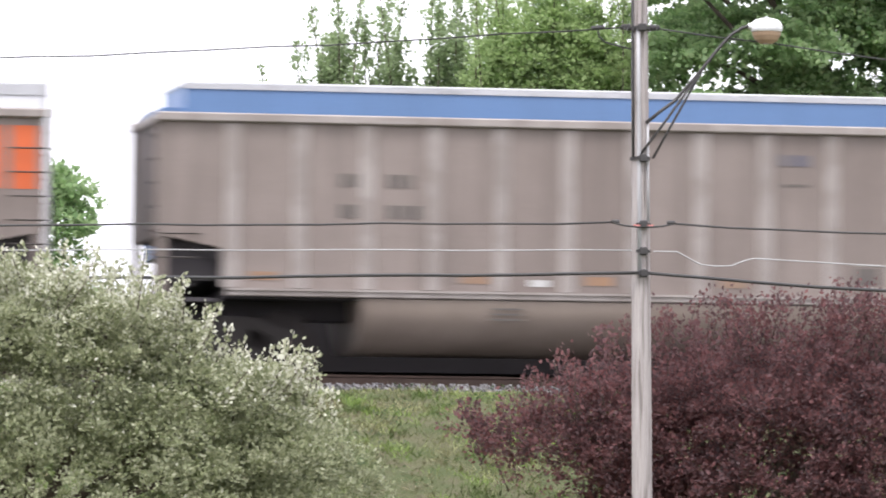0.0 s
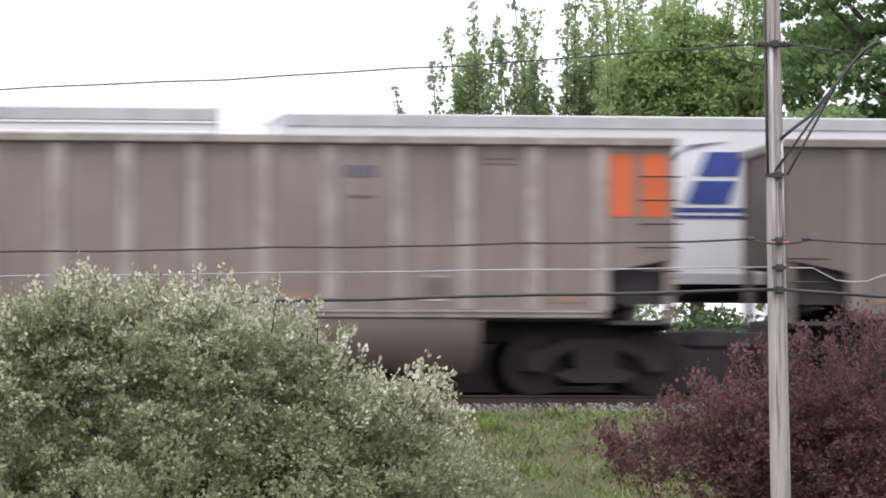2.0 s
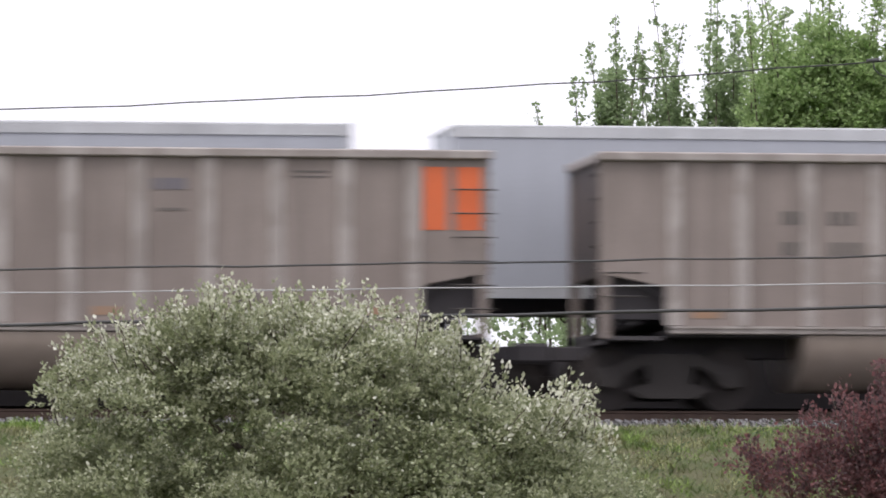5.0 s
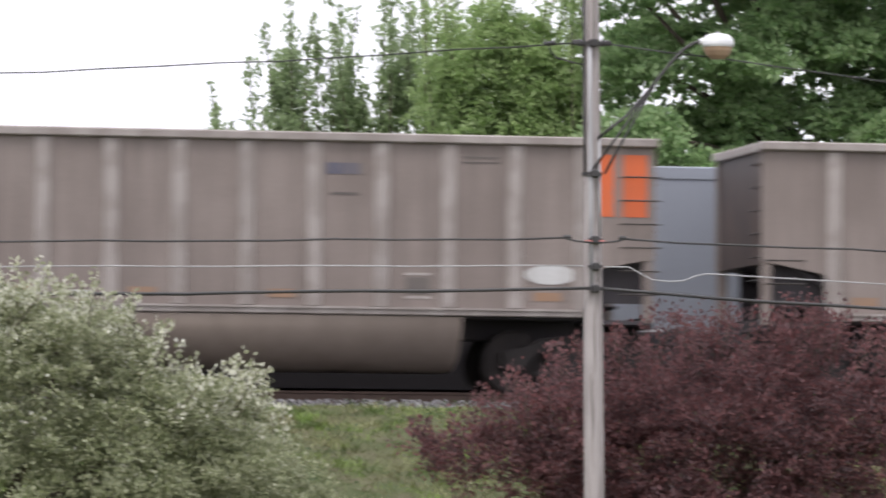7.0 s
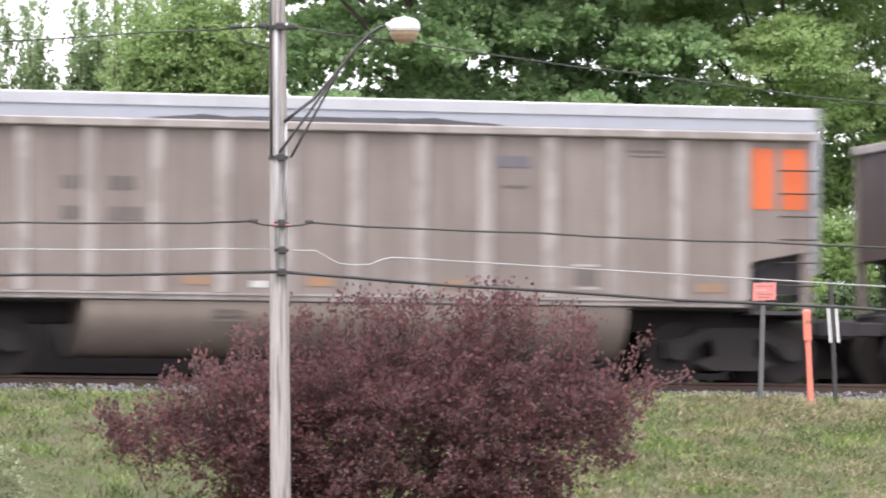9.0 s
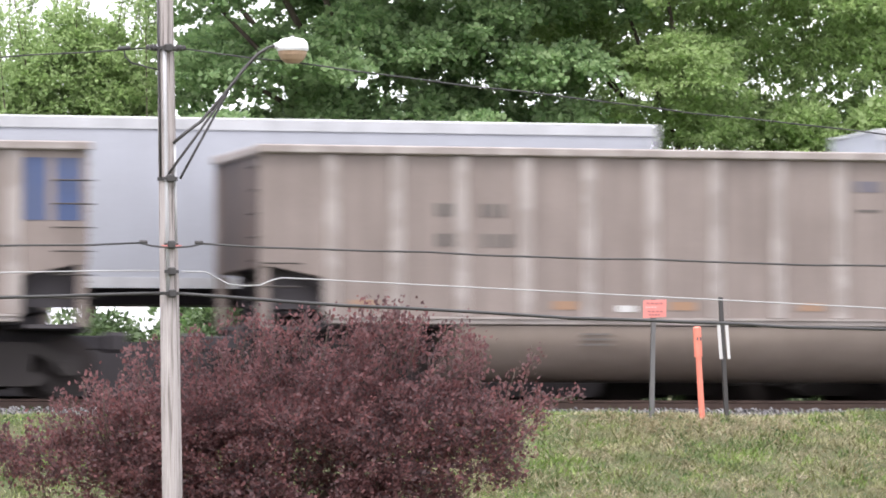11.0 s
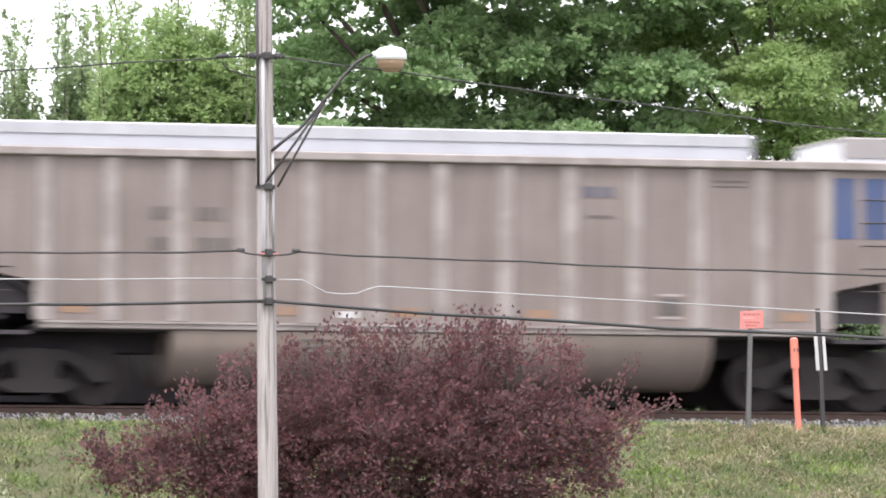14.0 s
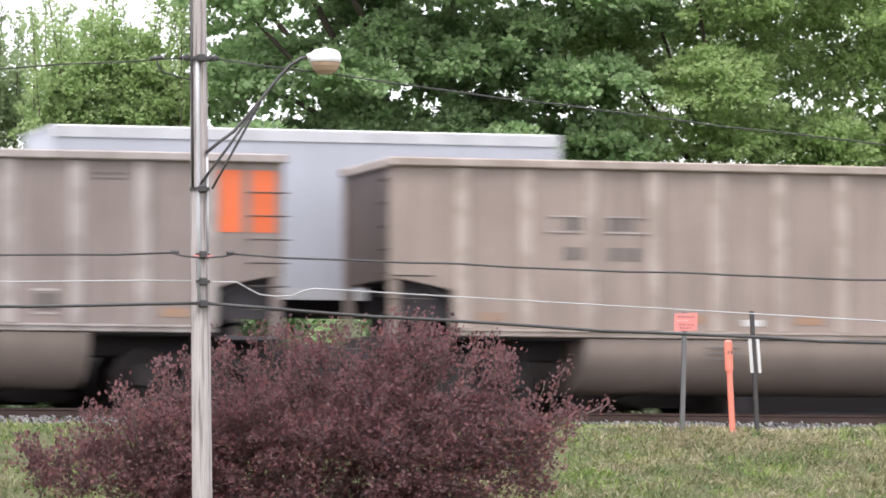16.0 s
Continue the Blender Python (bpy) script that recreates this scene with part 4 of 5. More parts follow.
def build_pole():
    pole = tagged(new("utility_pole"), "weathered grey wooden utility pole with conduit and street lamp bracket", "utility pole")
    pole.location = (0, POLE_Y, 0)
    bm = tube(bmesh.new(), [(pole_x(z), 0, z) for z in (-3.7, -2, 0, 2, 4, 6, 8.2)], [0.138, 0.131, 0.126, 0.118, 0.108, 0.1, 0.092], 20)
    part("shaft", bm, POLE, pole)
    part("conduit", tube(bmesh.new(), [(pole_x(z) - 0.045, -0.128, z) for z in (1.02, 2.2, 3.2, 4.12)], 0.026, 8), PVC, pole, "pale grey conduit")
    part("conduit", tube(bmesh.new(), [(pole_x(z) + 0.075, -0.113, z) for z in (1.68, 2.2, 2.95)], 0.017, 8), PVC, pole, "thin grey conduit")
    part("conduit", tube(bmesh.new(), [(pole_x(z) - 0.108, -0.075, z) for z in (2.5, 3.2, 4.05, 5.2)], 0.017, 8), IRON, pole, "thin dark cable")
    for z, w in ((4.14, 0.17), (2.48, 0.15), (1.64, 0.13), (1.30, 0.13), (1.02, 0.13)):
        part("band", rod(bmesh.new(), (pole_x(z), 0, z - 0.022), (pole_x(z), 0, z + 0.022), w - 0.02, None, 20), IRON, pole)
        part("clamp", box(boxed(pole_x(z) - 0.05, pole_x(z) + 0.05, -0.2, -0.1, z - 0.05, z + 0.05, bevel=0.015), pole_x(z) - 0.09, pole_x(z) + 0.09, -0.17, -0.12, z - 0.02, z + 0.02), IRON, pole)
    for s in (-1, 1):
        bm = bmesh.new()
        for q in range(3):
            rod(bm, (pole_x(4.15) + s * (0.13 + 0.045 * q), -0.03, 4.15), (pole_x(4.15) + s * (0.16 + 0.045 * q), -0.03, 4.15), 0.045 - 0.006 * q, None, 10)
        part("insulator", bm, IRON, pole, "dark brown porcelain insulator")
    # lamp bracket: bent arm, two braces and a back strap
    arm = tube(bmesh.new(), [(15.52, -0.13, 2.93), (15.70, -0.13, 3.08), (15.89, -0.12, 3.22), (16.2, -0.12, 3.58), (16.47, -0.12, 3.92), (16.62, -0.12, 4.08), (16.76, -0.12, 4.17), (16.92, -0.12, 4.21)], 0.021, 8)
    part("lamp_arm", arm, IRON, pole, "dark bent steel lamp arm")
    part("brace", tube(bmesh.new(), [(15.41, -0.14, 2.48), (15.80, -0.13, 3.00), (16.20, -0.125, 3.56)], 0.017, 6), IRON, pole)
    part("brace", tube(bmesh.new(), [(15.61, -0.12, 2.48), (15.88, -0.1, 2.96), (16.24, -0.1, 3.60)], 0.016, 6), IRON, pole)
    head = bmesh.new()
    hood = ((0.195, 4.13), (0.205, 4.16), (0.203, 4.20), (0.185, 4.25), (0.14, 4.285), (0.07, 4.30), (0.03, 4.303))
    for (r0, za), (r1, zb) in zip(hood, hood[1:]):
        rod(head, (17.08, -0.12, za), (17.08, -0.12, zb), r0, r1, 24)
    rod(head, (16.84, -0.12, 4.19), (17.0, -0.12, 4.22), 0.035, 0.06, 12)
    lamp = part("lamp_head", head, ENAMEL, pole, "white enamelled lamp hood")
    ref = bmesh.new()
    for (r0, za), (r1, zb) in zip(((0.188, 4.128), (0.178, 4.08), (0.145, 4.02)), ((0.178, 4.08), (0.145, 4.02), (0.085, 3.975))):
        rod(ref, (17.08, -0.12, zb), (17.08, -0.12, za), r1, r0, 24)
    part("refractor", ref, LENS, lamp, "amber-tinted glass bowl")
    part("photocell", rod(bmesh.new(), (17.08, -0.12, 4.295), (17.08, -0.12, 4.325), 0.03, 0.025, 12), PVC, lamp)
    return pole


build_pole()


def wire(label, material, r, z, a_left, b_left, a_right, b_right, gap=0.12, dy=-0.15):
    """An overhead cable tied at the pole, hanging away to both sides."""
    for side, a, b in ((-1, a_left, b_left), (1, a_right, b_right)):
        pts = []
        for i in range(0, 46):
            d = gap + i * 0.75
            wob = 0.008 * math.sin(d * 1.9 + z) + 0.005 * math.sin(d * 4.3)
            pts.append((pole_x(z) + side * d, POLE_Y + dy, z + a * side * d + b * d * d + wob))
        tagged(part("overhead_wire", tube(bmesh.new(), pts, r, 6), material), label, "wire", "overhead wires")


wire("thin dark power line tied to the pole's insulators", WIRE, 0.0092, 4.17, 0.0925, 0.0022, -0.113, 0.0012, gap=0.25, dy=-0.03)
wire("black telephone cable hung from the pole", WIRE, 0.013, 1.66, 0.024, 0.0002, -0.031, 0.0009, gap=0.35)
wire("thick black telephone cable clamped to the pole", WIRE, 0.021, 1.02, 0.026, 0.0, -0.062, 0.0021, gap=0.0)


def pale_wires():
    left = [(pole_x(1.3) - 0.15 - 0.75 * i, POLE_Y - 0.15, 1.31 - 0.017 * (0.15 + 0.75 * i) + 0.006 * math.sin(i * 1.7)) for i in range(44)]
    tagged(part("overhead_wire", tube(bmesh.new(), left, 0.0085, 6), WIRE_PALE), "thin whitish cable tied to the pole", "wire", "overhead wires")
    slack = [(15.62, 1.30), (15.93, 1.30), (16.08, 1.22), (16.23, 1.145), (16.43, 1.125), (16.64, 1.135), (16.80, 1.20), (16.93, 1.23), (17.1, 1.225)]
    right = [(x, POLE_Y - 0.15, z) for x, z in slack] + [(17.1 + 0.75 * i, POLE_Y - 0.15, 1.225 - 0.0415 * 0.75 * i) for i in range(1, 44)]
    tagged(part("overhead_wire", tube(bmesh.new(), right, 0.0085, 6), WIRE_PALE), "thin whitish cable with a slack loop beside the pole", "wire", "overhead wires")
    for s in (-1, 1):
        x = pole_x(1.66)
        pts = [(x + s * 0.40, POLE_Y - 0.16, 1.655), (x + s * 0.25, POLE_Y - 0.17, 1.62), (x + s * 0.08, POLE_Y - 0.18, 1.605), (x, POLE_Y - 0.18, 1.60)]
        ob = tagged(part("cable_splice", tube(bmesh.new(), pts, 0.012, 6), WIRE), "short cable loop with clamps at the pole", "cable")
        part("clamp", rod(bmesh.new(), (x + s * 0.31, POLE_Y - 0.15, 1.668), (x + s * 0.41, POLE_Y - 0.15, 1.668), 0.026, None, 8), IRON, ob)
    tagged(part("cable_tag", boxed(pole_x(1.64) - 0.13, pole_x(1.64) + 0.13, POLE_Y - 0.175, POLE_Y - 0.16, 1.60, 1.635), PINK), "faded red tape round the pole", "tape")
    bm = bmesh.new()
    tube(bm, [(14.90, POLE_Y - 0.03, 4.13), (14.92, POLE_Y - 0.03, 4.02), (15.0, POLE_Y - 0.03, 3.95), (15.2, POLE_Y - 0.03, 3.9), (15.36, POLE_Y - 0.08, 3.86)], 0.010, 6)
    rod(bm, (14.82, POLE_Y - 0.03, 4.125), (14.98, POLE_Y - 0.03, 4.14), 0.028, None, 8)
    tagged(part("service_drop", bm, WIRE), "dark cable drop spliced to the power line", "cable")


pale_wires()


def build_signs():
    y = 80.0
    s = tagged(new("warning_sign"), "faded red warning sign on a thin steel post", "sign")
    s.location = (0, y, 0)
    part("post", slab(bmesh.new(), [(24.98, -0.45), (25.05, -0.45), (25.09, 1.42), (25.03, 1.42)], "y", -0.025, 0.025), STEEL_POST, s)
    board = part("board", slab(bmesh.new(), [(24.88, 1.13), (25.24, 1.15), (25.245, 1.41), (24.885, 1.395)], "y", -0.045, -0.03), PINK, s, "faded red enamel board")
    for z, x0, x1 in ((1.34, 24.93, 25.2), (1.28, 24.92, 25.1), (1.22, 24.95, 25.2), (1.17, 24.97, 25.15)):
        for q in range(4):
            w = (x1 - x0) / 4
            part("text_bar", boxed(x0 + q * w, x0 + (q + 0.75) * w, -0.05, -0.044, z, z + 0.022), FADED if z != 1.28 else PALE_RED, board)
    m = tagged(new("cable_marker"), "salmon-orange plastic cable marker post in the grass", "marker post")
    m.location = (0, y - 0.1, 0)
    part("post", rod(bmesh.new(), (25.78, 0, -0.5), (25.72, 0, 0.58), 0.045, None, 14), SALMON, m)
    cap = rod(bmesh.new(), (25.72, 0, 0.555), (25.70, 0, 0.985), 0.062, None, 16)
    rod(cap, (25.70, 0, 0.985), (25.699, 0, 1.01), 0.062, 0.035, 16)
    hood = part("hood", cap, SALMON, m, "wider salmon-orange hood")
    for x in (25.685, 25.735):
        part("eyelet", boxed(x - 0.01, x + 0.01, -0.068, -0.055, 0.80, 0.85), MARK, hood)
    g = tagged(new("mile_marker"), "dark steel post with a folded white marker plate", "marker post")
    g.location = (0, y + 0.05, 0)
    part("post", slab(bmesh.new(), [(26.18, -0.5), (26.24, -0.5), (26.145, 1.45), (26.09, 1.45)], "y", -0.03, 0.03), IRON, g)
    part("plate", slab(bmesh.new(), [(26.045, 1.06), (26.095, 1.06), (26.135, 0.53), (26.085, 0.53)], "y", -0.05, -0.03), WHITE, g, "white plate edge")
    part("plate", slab(bmesh.new(), [(26.17, 1.06), (26.215, 1.06), (26.255, 0.53), (26.21, 0.53)], "y", -0.05, -0.03), WHITE, g, "white plate edge")
    part("bracket", boxed(26.05, 26.21, -0.033, -0.028, 1.03, 1.09), STEEL_POST, g)


build_signs()

# ---------------------------------------------------------------- shrubs and trees


PLANTS = []


def plant(name, label, category, group, root, degrees):
    ob = tagged(new(name), label, category, group)
    ob.location = root
    PLANTS.append((ob, degrees))
    return ob


def sprays(rng, count, x0, x1, y, line, drop, leaves, spread):
    """Single twigs that stand out of a bush along its uneven skyline."""
    twigs, spots, ways = bmesh.new(), [], []
    xs, zs = zip(*line)
    for x in rng.uniform(x0, x1, count):
        top = np.interp(x, xs, zs) - abs(rng.normal(0, 0.24))
        lean = (x - (x0 + x1) / 2) / (x1 - x0) * 0.9 + rng.normal(0, 0.3)
        deep = y + rng.normal(0, 0.45)
        h = drop * rng.uniform(0.7, 1.3)
        pts = [np.array((x - lean * h, deep, top - h)), np.array((x - lean * h * 0.35 + rng.normal(0, 0.03), deep, top - h * 0.45)), np.array((x, deep, top))]
        tube(twigs, [tuple(q) for q in pts], [0.008, 0.006, 0.003], 4)
        k = rng.uniform(0, 1, leaves) ** 0.8
        a = pts[0] + (pts[2] - pts[0]) * k[:, None]
        spots.append(a + rng.normal(0, spread, (leaves, 3)))
        ways.append(np.tile((pts[2] - pts[0]) / h, (leaves, 1)))
    return twigs, np.concatenate(spots), np.concatenate(ways)


def pale_bush():
    rng = np.random.default_rng(11)
    root = np.array((7.4, 67.0, -3.5))
    b = plant("silverleaf_bush", "big rounded bush with silvery green leaves and whitish tips", "bush", "", tuple(root), 0.25)
    blobs = [(7.3, 67, -0.6, 1.9, 1.6, 1.45), (5.6, 67, -0.75, 1.5, 1.5, 1.25), (8.3, 66.8, -0.65, 1.25, 1.4, 1.35), (9.3, 67, -1.0, 1.25, 1.5, 0.95),
             (10.1, 67, -1.05, 0.8, 1.2, 0.8), (4.9, 67, -1.9, 1.35, 1.6, 1.35), (10.5, 67, -1.9, 1.05, 1.5, 1.0), (7.4, 66.6, -2.1, 3.6, 1.9, 1.4),
             (6.1, 66.9, 0.0, 1.0, 1.0, 0.85), (10.3, 66.8, -2.5, 0.95, 1.3, 0.9)]
    sp, wy, k, rad = clumps(rng, blobs, 1500, 0.25, 110, 0.8, 0.5, -0.25)
    fill = shoots(rng, blobs, 900, 0.35, 30)
    sp, wy, k, rad = (np.concatenate(q) for q in zip((sp, wy, k, rad), fill))
    tone = np.concatenate([rng.uniform(0, 1, 1500).repeat(110), rng.uniform(0, 0.5, 900).repeat(30)])
    pale = (rng.uniform(0, 1, len(sp)) < np.clip((sp[:, 2] + 1.7) / 3.2, 0.03, 0.62) * (0.15 + 0.85 * (k > 0.3)) * (rad > 0.7) * (tone > 0.4))
    g = ~pale
    part("foliage", leaf_mesh("foliage", sp[g] - root, wy[g], rng.uniform(0.036, 0.080, g.sum()), OLIVE_LEAF, rng, 0.6), OLIVE_LEAF, b, "silvery green leaves")
    part("blossom", leaf_mesh("blossom", sp[pale] - root, wy[pale], rng.uniform(0.030, 0.066, pale.sum()), OLIVE_PALE, rng, 0.65), OLIVE_PALE, b, "whitish tips")
    part("stem", limbs(bmesh.new(), rng, (0, 0, -0.1), [tuple(np.array((q[0], q[1], q[2] + q[5] * 0.6)) - root) for q in blobs[:7]], 0.14), BARK, b, "dark branching stem")
    line = ((4.2, 0.4), (5.2, 0.85), (6.3, 1.2), (7.4, 1.1), (8.3, 1.1), (9.05, 0.76), (9.5, 0.58), (10.0, 0.05), (10.8, 0.0), (11.1, -0.5), (11.6, -1.3))
    twigs, sp, wy = sprays(rng, 120, 4.3, 11.05, 66.9, line, 0.65, 70, 0.038)
    bmesh.ops.translate(twigs, verts=twigs.verts[:], vec=tuple(-root))
    tagged(part("twig", twigs, BARK, b), kind="stuff")
    pale = rng.uniform(0, 1, len(sp)) < 0.6
    part("foliage", leaf_mesh("foliage", sp[~pale] - root, wy[~pale], rng.uniform(0.045, 0.085, (~pale).sum()), OLIVE_LEAF, rng, 0.6), OLIVE_LEAF, b)
    part("blossom", leaf_mesh("blossom", sp[pale] - root, wy[pale], rng.uniform(0.04, 0.08, pale.sum()), OLIVE_PALE, rng, 0.65), OLIVE_PALE, b, "whitish tips")


def plum_bush():
    rng = np.random.default_rng(12)
    root = np.array((17.3, 72.0, -3.2))
    b = plant("plum_bush", "spreading bush with dark purple-red leaves on the bank", "bush", "", tuple(root), 0.2)
    blobs = [(17.2, 72, -1.3, 2.0, 1.5, 1.55), (18.4, 72, -0.9, 1.3, 1.3, 1.38), (16.3, 72, -1.2, 1.2, 1.3, 1.2), (19.5, 72, -0.95, 1.1, 1.1, 0.95),
             (15.3, 72, -1.05, 0.95, 1.2, 0.75), (20.2, 72, -0.72, 0.65, 0.6, 0.36), (14.5, 72, -1.15, 0.8, 0.9, 0.45), (18.9, 72, -1.9, 1.0, 1.2, 0.8),
             (17.2, 71.6, -2.1, 2.3, 1.5, 1.0), (17.4, 71.4, -1.4, 2.2, 1.0, 1.0), (16.1, 71.6, -2.3, 1.1, 1.2, 0.8), (18.6, 71.6, -2.5, 1.1, 1.2, 0.8), (20.0, 72, -1.25, 0.75, 0.9, 0.55)]
    sp, wy, k, rad = clumps(rng, blobs, 1100, 0.24, 60, 0.7, 0.45, -0.2)
    far = shoots(rng, blobs[:7], 900, 0.55, 34, 0.9)
    sp, wy = np.concatenate([sp, far[0]]), np.concatenate([wy, far[1]])
    part("foliage", leaf_mesh("foliage", sp - root, wy, rng.uniform(0.04, 0.085, len(sp)), PLUM_LEAF, rng, 0.6), PLUM_LEAF, b, "dark purple leaves")
    tips = [tuple(np.array((q[0], q[1], q[2] + q[5] * 0.7)) - root) for q in blobs[:7]] + [(4.1, -0.1, 3.0)]
    part("stem", limbs(bmesh.new(), rng, (0, 0, -0.1), tips, 0.13), BARK, b, "dark branching stem")
    line = ((13.5, -1.1), (14.5, -0.1), (15.1, 0.12), (15.6, 0.55), (15.9, 0.85), (17.3, 0.84), (18.2, 1.06), (18.9, 1.08), (19.6, 0.84), (20.4, 0.5), (21.0, -0.3), (21.2, -0.9))
    twigs, spot, way = sprays(rng, 95, 13.6, 21.0, 71.9, line, 0.7, 90, 0.065)
    bmesh.ops.translate(twigs, verts=twigs.verts[:], vec=tuple(-root))
    tagged(part("twig", twigs, BARK, b), kind="stuff")
    part("foliage", leaf_mesh("foliage", spot - root, way, rng.uniform(0.04, 0.08, len(spot)), PLUM_LEAF, rng, 0.6), PLUM_LEAF, b)
    n = 220
    kk = rng.uniform(0, 1, n)
    line = np.stack([20.3 + 1.2 * kk, 71.9 + rng.normal(0, 0.05, n), -0.44 + 0.28 * kk + rng.normal(0, 0.045, n)], axis=1)
    part("foliage", leaf_mesh("foliage", line - root, np.tile([0.5, 0, 0.3], (n, 1)), rng.uniform(0.05, 0.08, n), PLUM_LEAF, rng, 0.6), PLUM_LEAF, b)


def tree(name, label, leaf, blobs, count, length, leaves, size, root, seed, r0=0.25, flat=0.6, wide=0.6, degrees=0.3, group="trees behind the railway", leaders=(), fill=(), droop=0.3):
    rng = np.random.default_rng(seed)
    t = plant(name, label, "shrub" if name in ("wild_shrub", "bramble_bush") else "tree", group, root, degrees)
    o = np.array(root)
    sp, wy, k, rad = clumps(rng, blobs, count, length, leaves, flat, 0.35, droop)
    if fill:
        more = shoots(rng, fill, max(8, int(count * 0.75)), 0.4, 30, 0.2, 1, 0.34)
        sp, wy = np.concatenate([sp, more[0]]), np.concatenate([wy, more[1]])
    spikes = bmesh.new()
    slim = np.ones(len(sp))
    for x, y, low, top, r in leaders:
        h = top - low
        lean = rng.normal(0, 0.085)
        spine = lambda q: np.array((x + lean * q * h, y, low + h * q))
        knobs = [spine(q) for q in np.arange(0.1, 1.0, 0.11 / h)]
        for q in rng.uniform(0.05, 0.95, int(h * 5.0)):
            a, ln = rng.uniform(0, math.tau), r * rng.uniform(3.0, 9.0) * (1.2 - q)
            way = np.array((0.6 * math.cos(a), 0.6 * math.sin(a), 1.0))
            knobs += [spine(q) + way * d for d in np.arange(0.1, ln, 0.12)]
        knobs = np.array(knobs)
        knobs = knobs[knobs[:, 2] < top + 0.05]
        knobs = knobs[rng.uniform(0, 1, len(knobs)) < 0.72]
        n = len(knobs) * 9
        sp = np.concatenate([sp, np.repeat(knobs, 9, axis=0) + rng.normal(0, 0.042, (n, 3))])
        wy = np.concatenate([wy, rng.normal(0, 0.6, (n, 3)) + np.array([0, 0, 0.5])])
        slim = np.concatenate([slim, np.full(n, 1.0)])
        tube(spikes, [tuple(spine(q) - o) for q in (0, 0.5, 1)], [0.03, 0.018, 0.006], 5)
    if leaders:
        part("leader", spikes, BARK, t, "upright dark twigs")
    else:
        spikes.free()
    part("crown", leaf_mesh("crown", sp - o, wy, rng.uniform(0.6, 1.25, len(sp)) * size * slim, leaf, rng, wide), leaf, t)
    part("trunk", limbs(bmesh.new(), rng, (0, 0, -0.1), [tuple(np.array((b[0], b[1], b[2] + 0.4 * b[5])) - o) for b in blobs[:9]], r0), BARK, t, "dark grey-brown trunk and limbs")
    return t


def build_trees():
    rng = np.random.default_rng(21)
    def leaders(x0, x1, step, y, low, r):
        """Upright twigs whose tops follow the row's ragged skyline."""
        out = []
        x = x0
        while x < x1:
            top = np.interp(x, [16.6, 17.15, 17.6, 18.0, 18.45, 19.1, 19.8, 20.6, 22.0, 24.2], [6.3, 7.2, 6.7, 7.7, 8.5, 7.9, 8.7, 9.0, 9.5, 9.2])
            out.append((x + rng.normal(0, 0.05), y + rng.normal(0, 0.5), low, top + 0.2 - abs(rng.normal(0, 0.75)), r * rng.uniform(0.7, 1.4)))
            x += step * rng.uniform(0.7, 1.4)
        return out

    tree("poplar_tree", "thin young poplar with sparse upright twigs", POPLAR_LEAF, [(17.25, 110, 4.0, 0.5, 0.4, 1.3), (17.2, 110, 3.0, 0.6, 0.5, 1.8), (16.95, 110, 4.2, 0.35, 0.4, 1.2)], 170, 0.19, 40, 0.095, (17.3, 110, 0.8), 31, 0.08, 1.2, 0.8, leaders=leaders(16.45, 17.6, 0.17, 110, 1.6, 0.11))
    tree("poplar_tree", "tall light green poplar with upright spiky leaders", POPLAR_LEAF, [(18.4, 111, 4.9, 0.45, 0.5, 2.6), (19.65, 111, 4.9, 0.36, 0.5, 2.5), (20.6, 111, 5.2, 0.45, 0.5, 2.7), (19.4, 111, 2.6, 1.5, 0.9, 1.6)], 560, 0.22, 46, 0.095, (19.4, 111, 0.8), 32, 0.14, 1.2, 0.8, leaders=leaders(17.95, 18.95, 0.15, 111, 2.5, 0.13) + leaders(19.25, 20.0, 0.15, 111, 2.5, 0.13) + leaders(20.2, 21.2, 0.16, 111, 2.5, 0.14))
    tree("poplar_tree", "light green tree with many upright twigs", LIME_LEAF, [(22.2, 109, 6.2, 1.35, 1.1, 2.0), (21.6, 109, 3.6, 1.9, 1.3, 2.2), (22.9, 109, 5.2, 1.0, 1.2, 2.6), (21.2, 109, 5.4, 0.8, 0.9, 1.8)], 1100, 0.27, 74, 0.092, (22.5, 109, 0.8), 33, 0.18, 0.9, 0.7, leaders=leaders(20.7, 24.3, 0.2, 109, 3.0, 0.16))
    maple = []
    for i in range(9):
        for k in range(9):
            z = 1.9 + 1.3 * k
            half = 3.7 if k < 7 else 3.2
            maple.append((28.3 - half + 2 * half * i / 8 + rng.normal(0, 0.35), 108 + rng.uniform(-2.4, 1.5), z + rng.normal(0, 0.3), rng.uniform(0.75, 1.2), rng.uniform(0.9, 1.4), rng.uniform(0.45, 0.75)))
    def backing(x0, x1, y):
        """Evenly spread foliage behind the outer boughs, with small chinks."""
        return [(x0 + (x1 - x0) * (i + 0.5) / 10 + rng.normal(0, 0.12), y + rng.normal(0, 0.4), 1.6 + 0.92 * k + rng.normal(0, 0.12), 0.72, 0.5, 0.75) for i in range(10) for k in range(10)]

    back = backing(24.1, 32.6, 110.2)
    tree("maple_tree", "large dense dark green maple with layered foliage", MAPLE_LEAF, maple, 2900, 0.35, 80, 0.132, (28.6, 109.3, 0.8), 34, 0.2, 0.55, 0.8, 0.15, fill=back, droop=0.45)
    lime = []
    for i in range(5):
        for k in range(8):
            lime.append((32.7 + 1.15 * i + rng.normal(0, 0.35), 107.5 + rng.uniform(-2, 2), 1.6 + 1.35 * k + rng.normal(0, 0.25), rng.uniform(0.95, 1.35), rng.uniform(0.8, 1.3), rng.uniform(0.8, 1.2)))
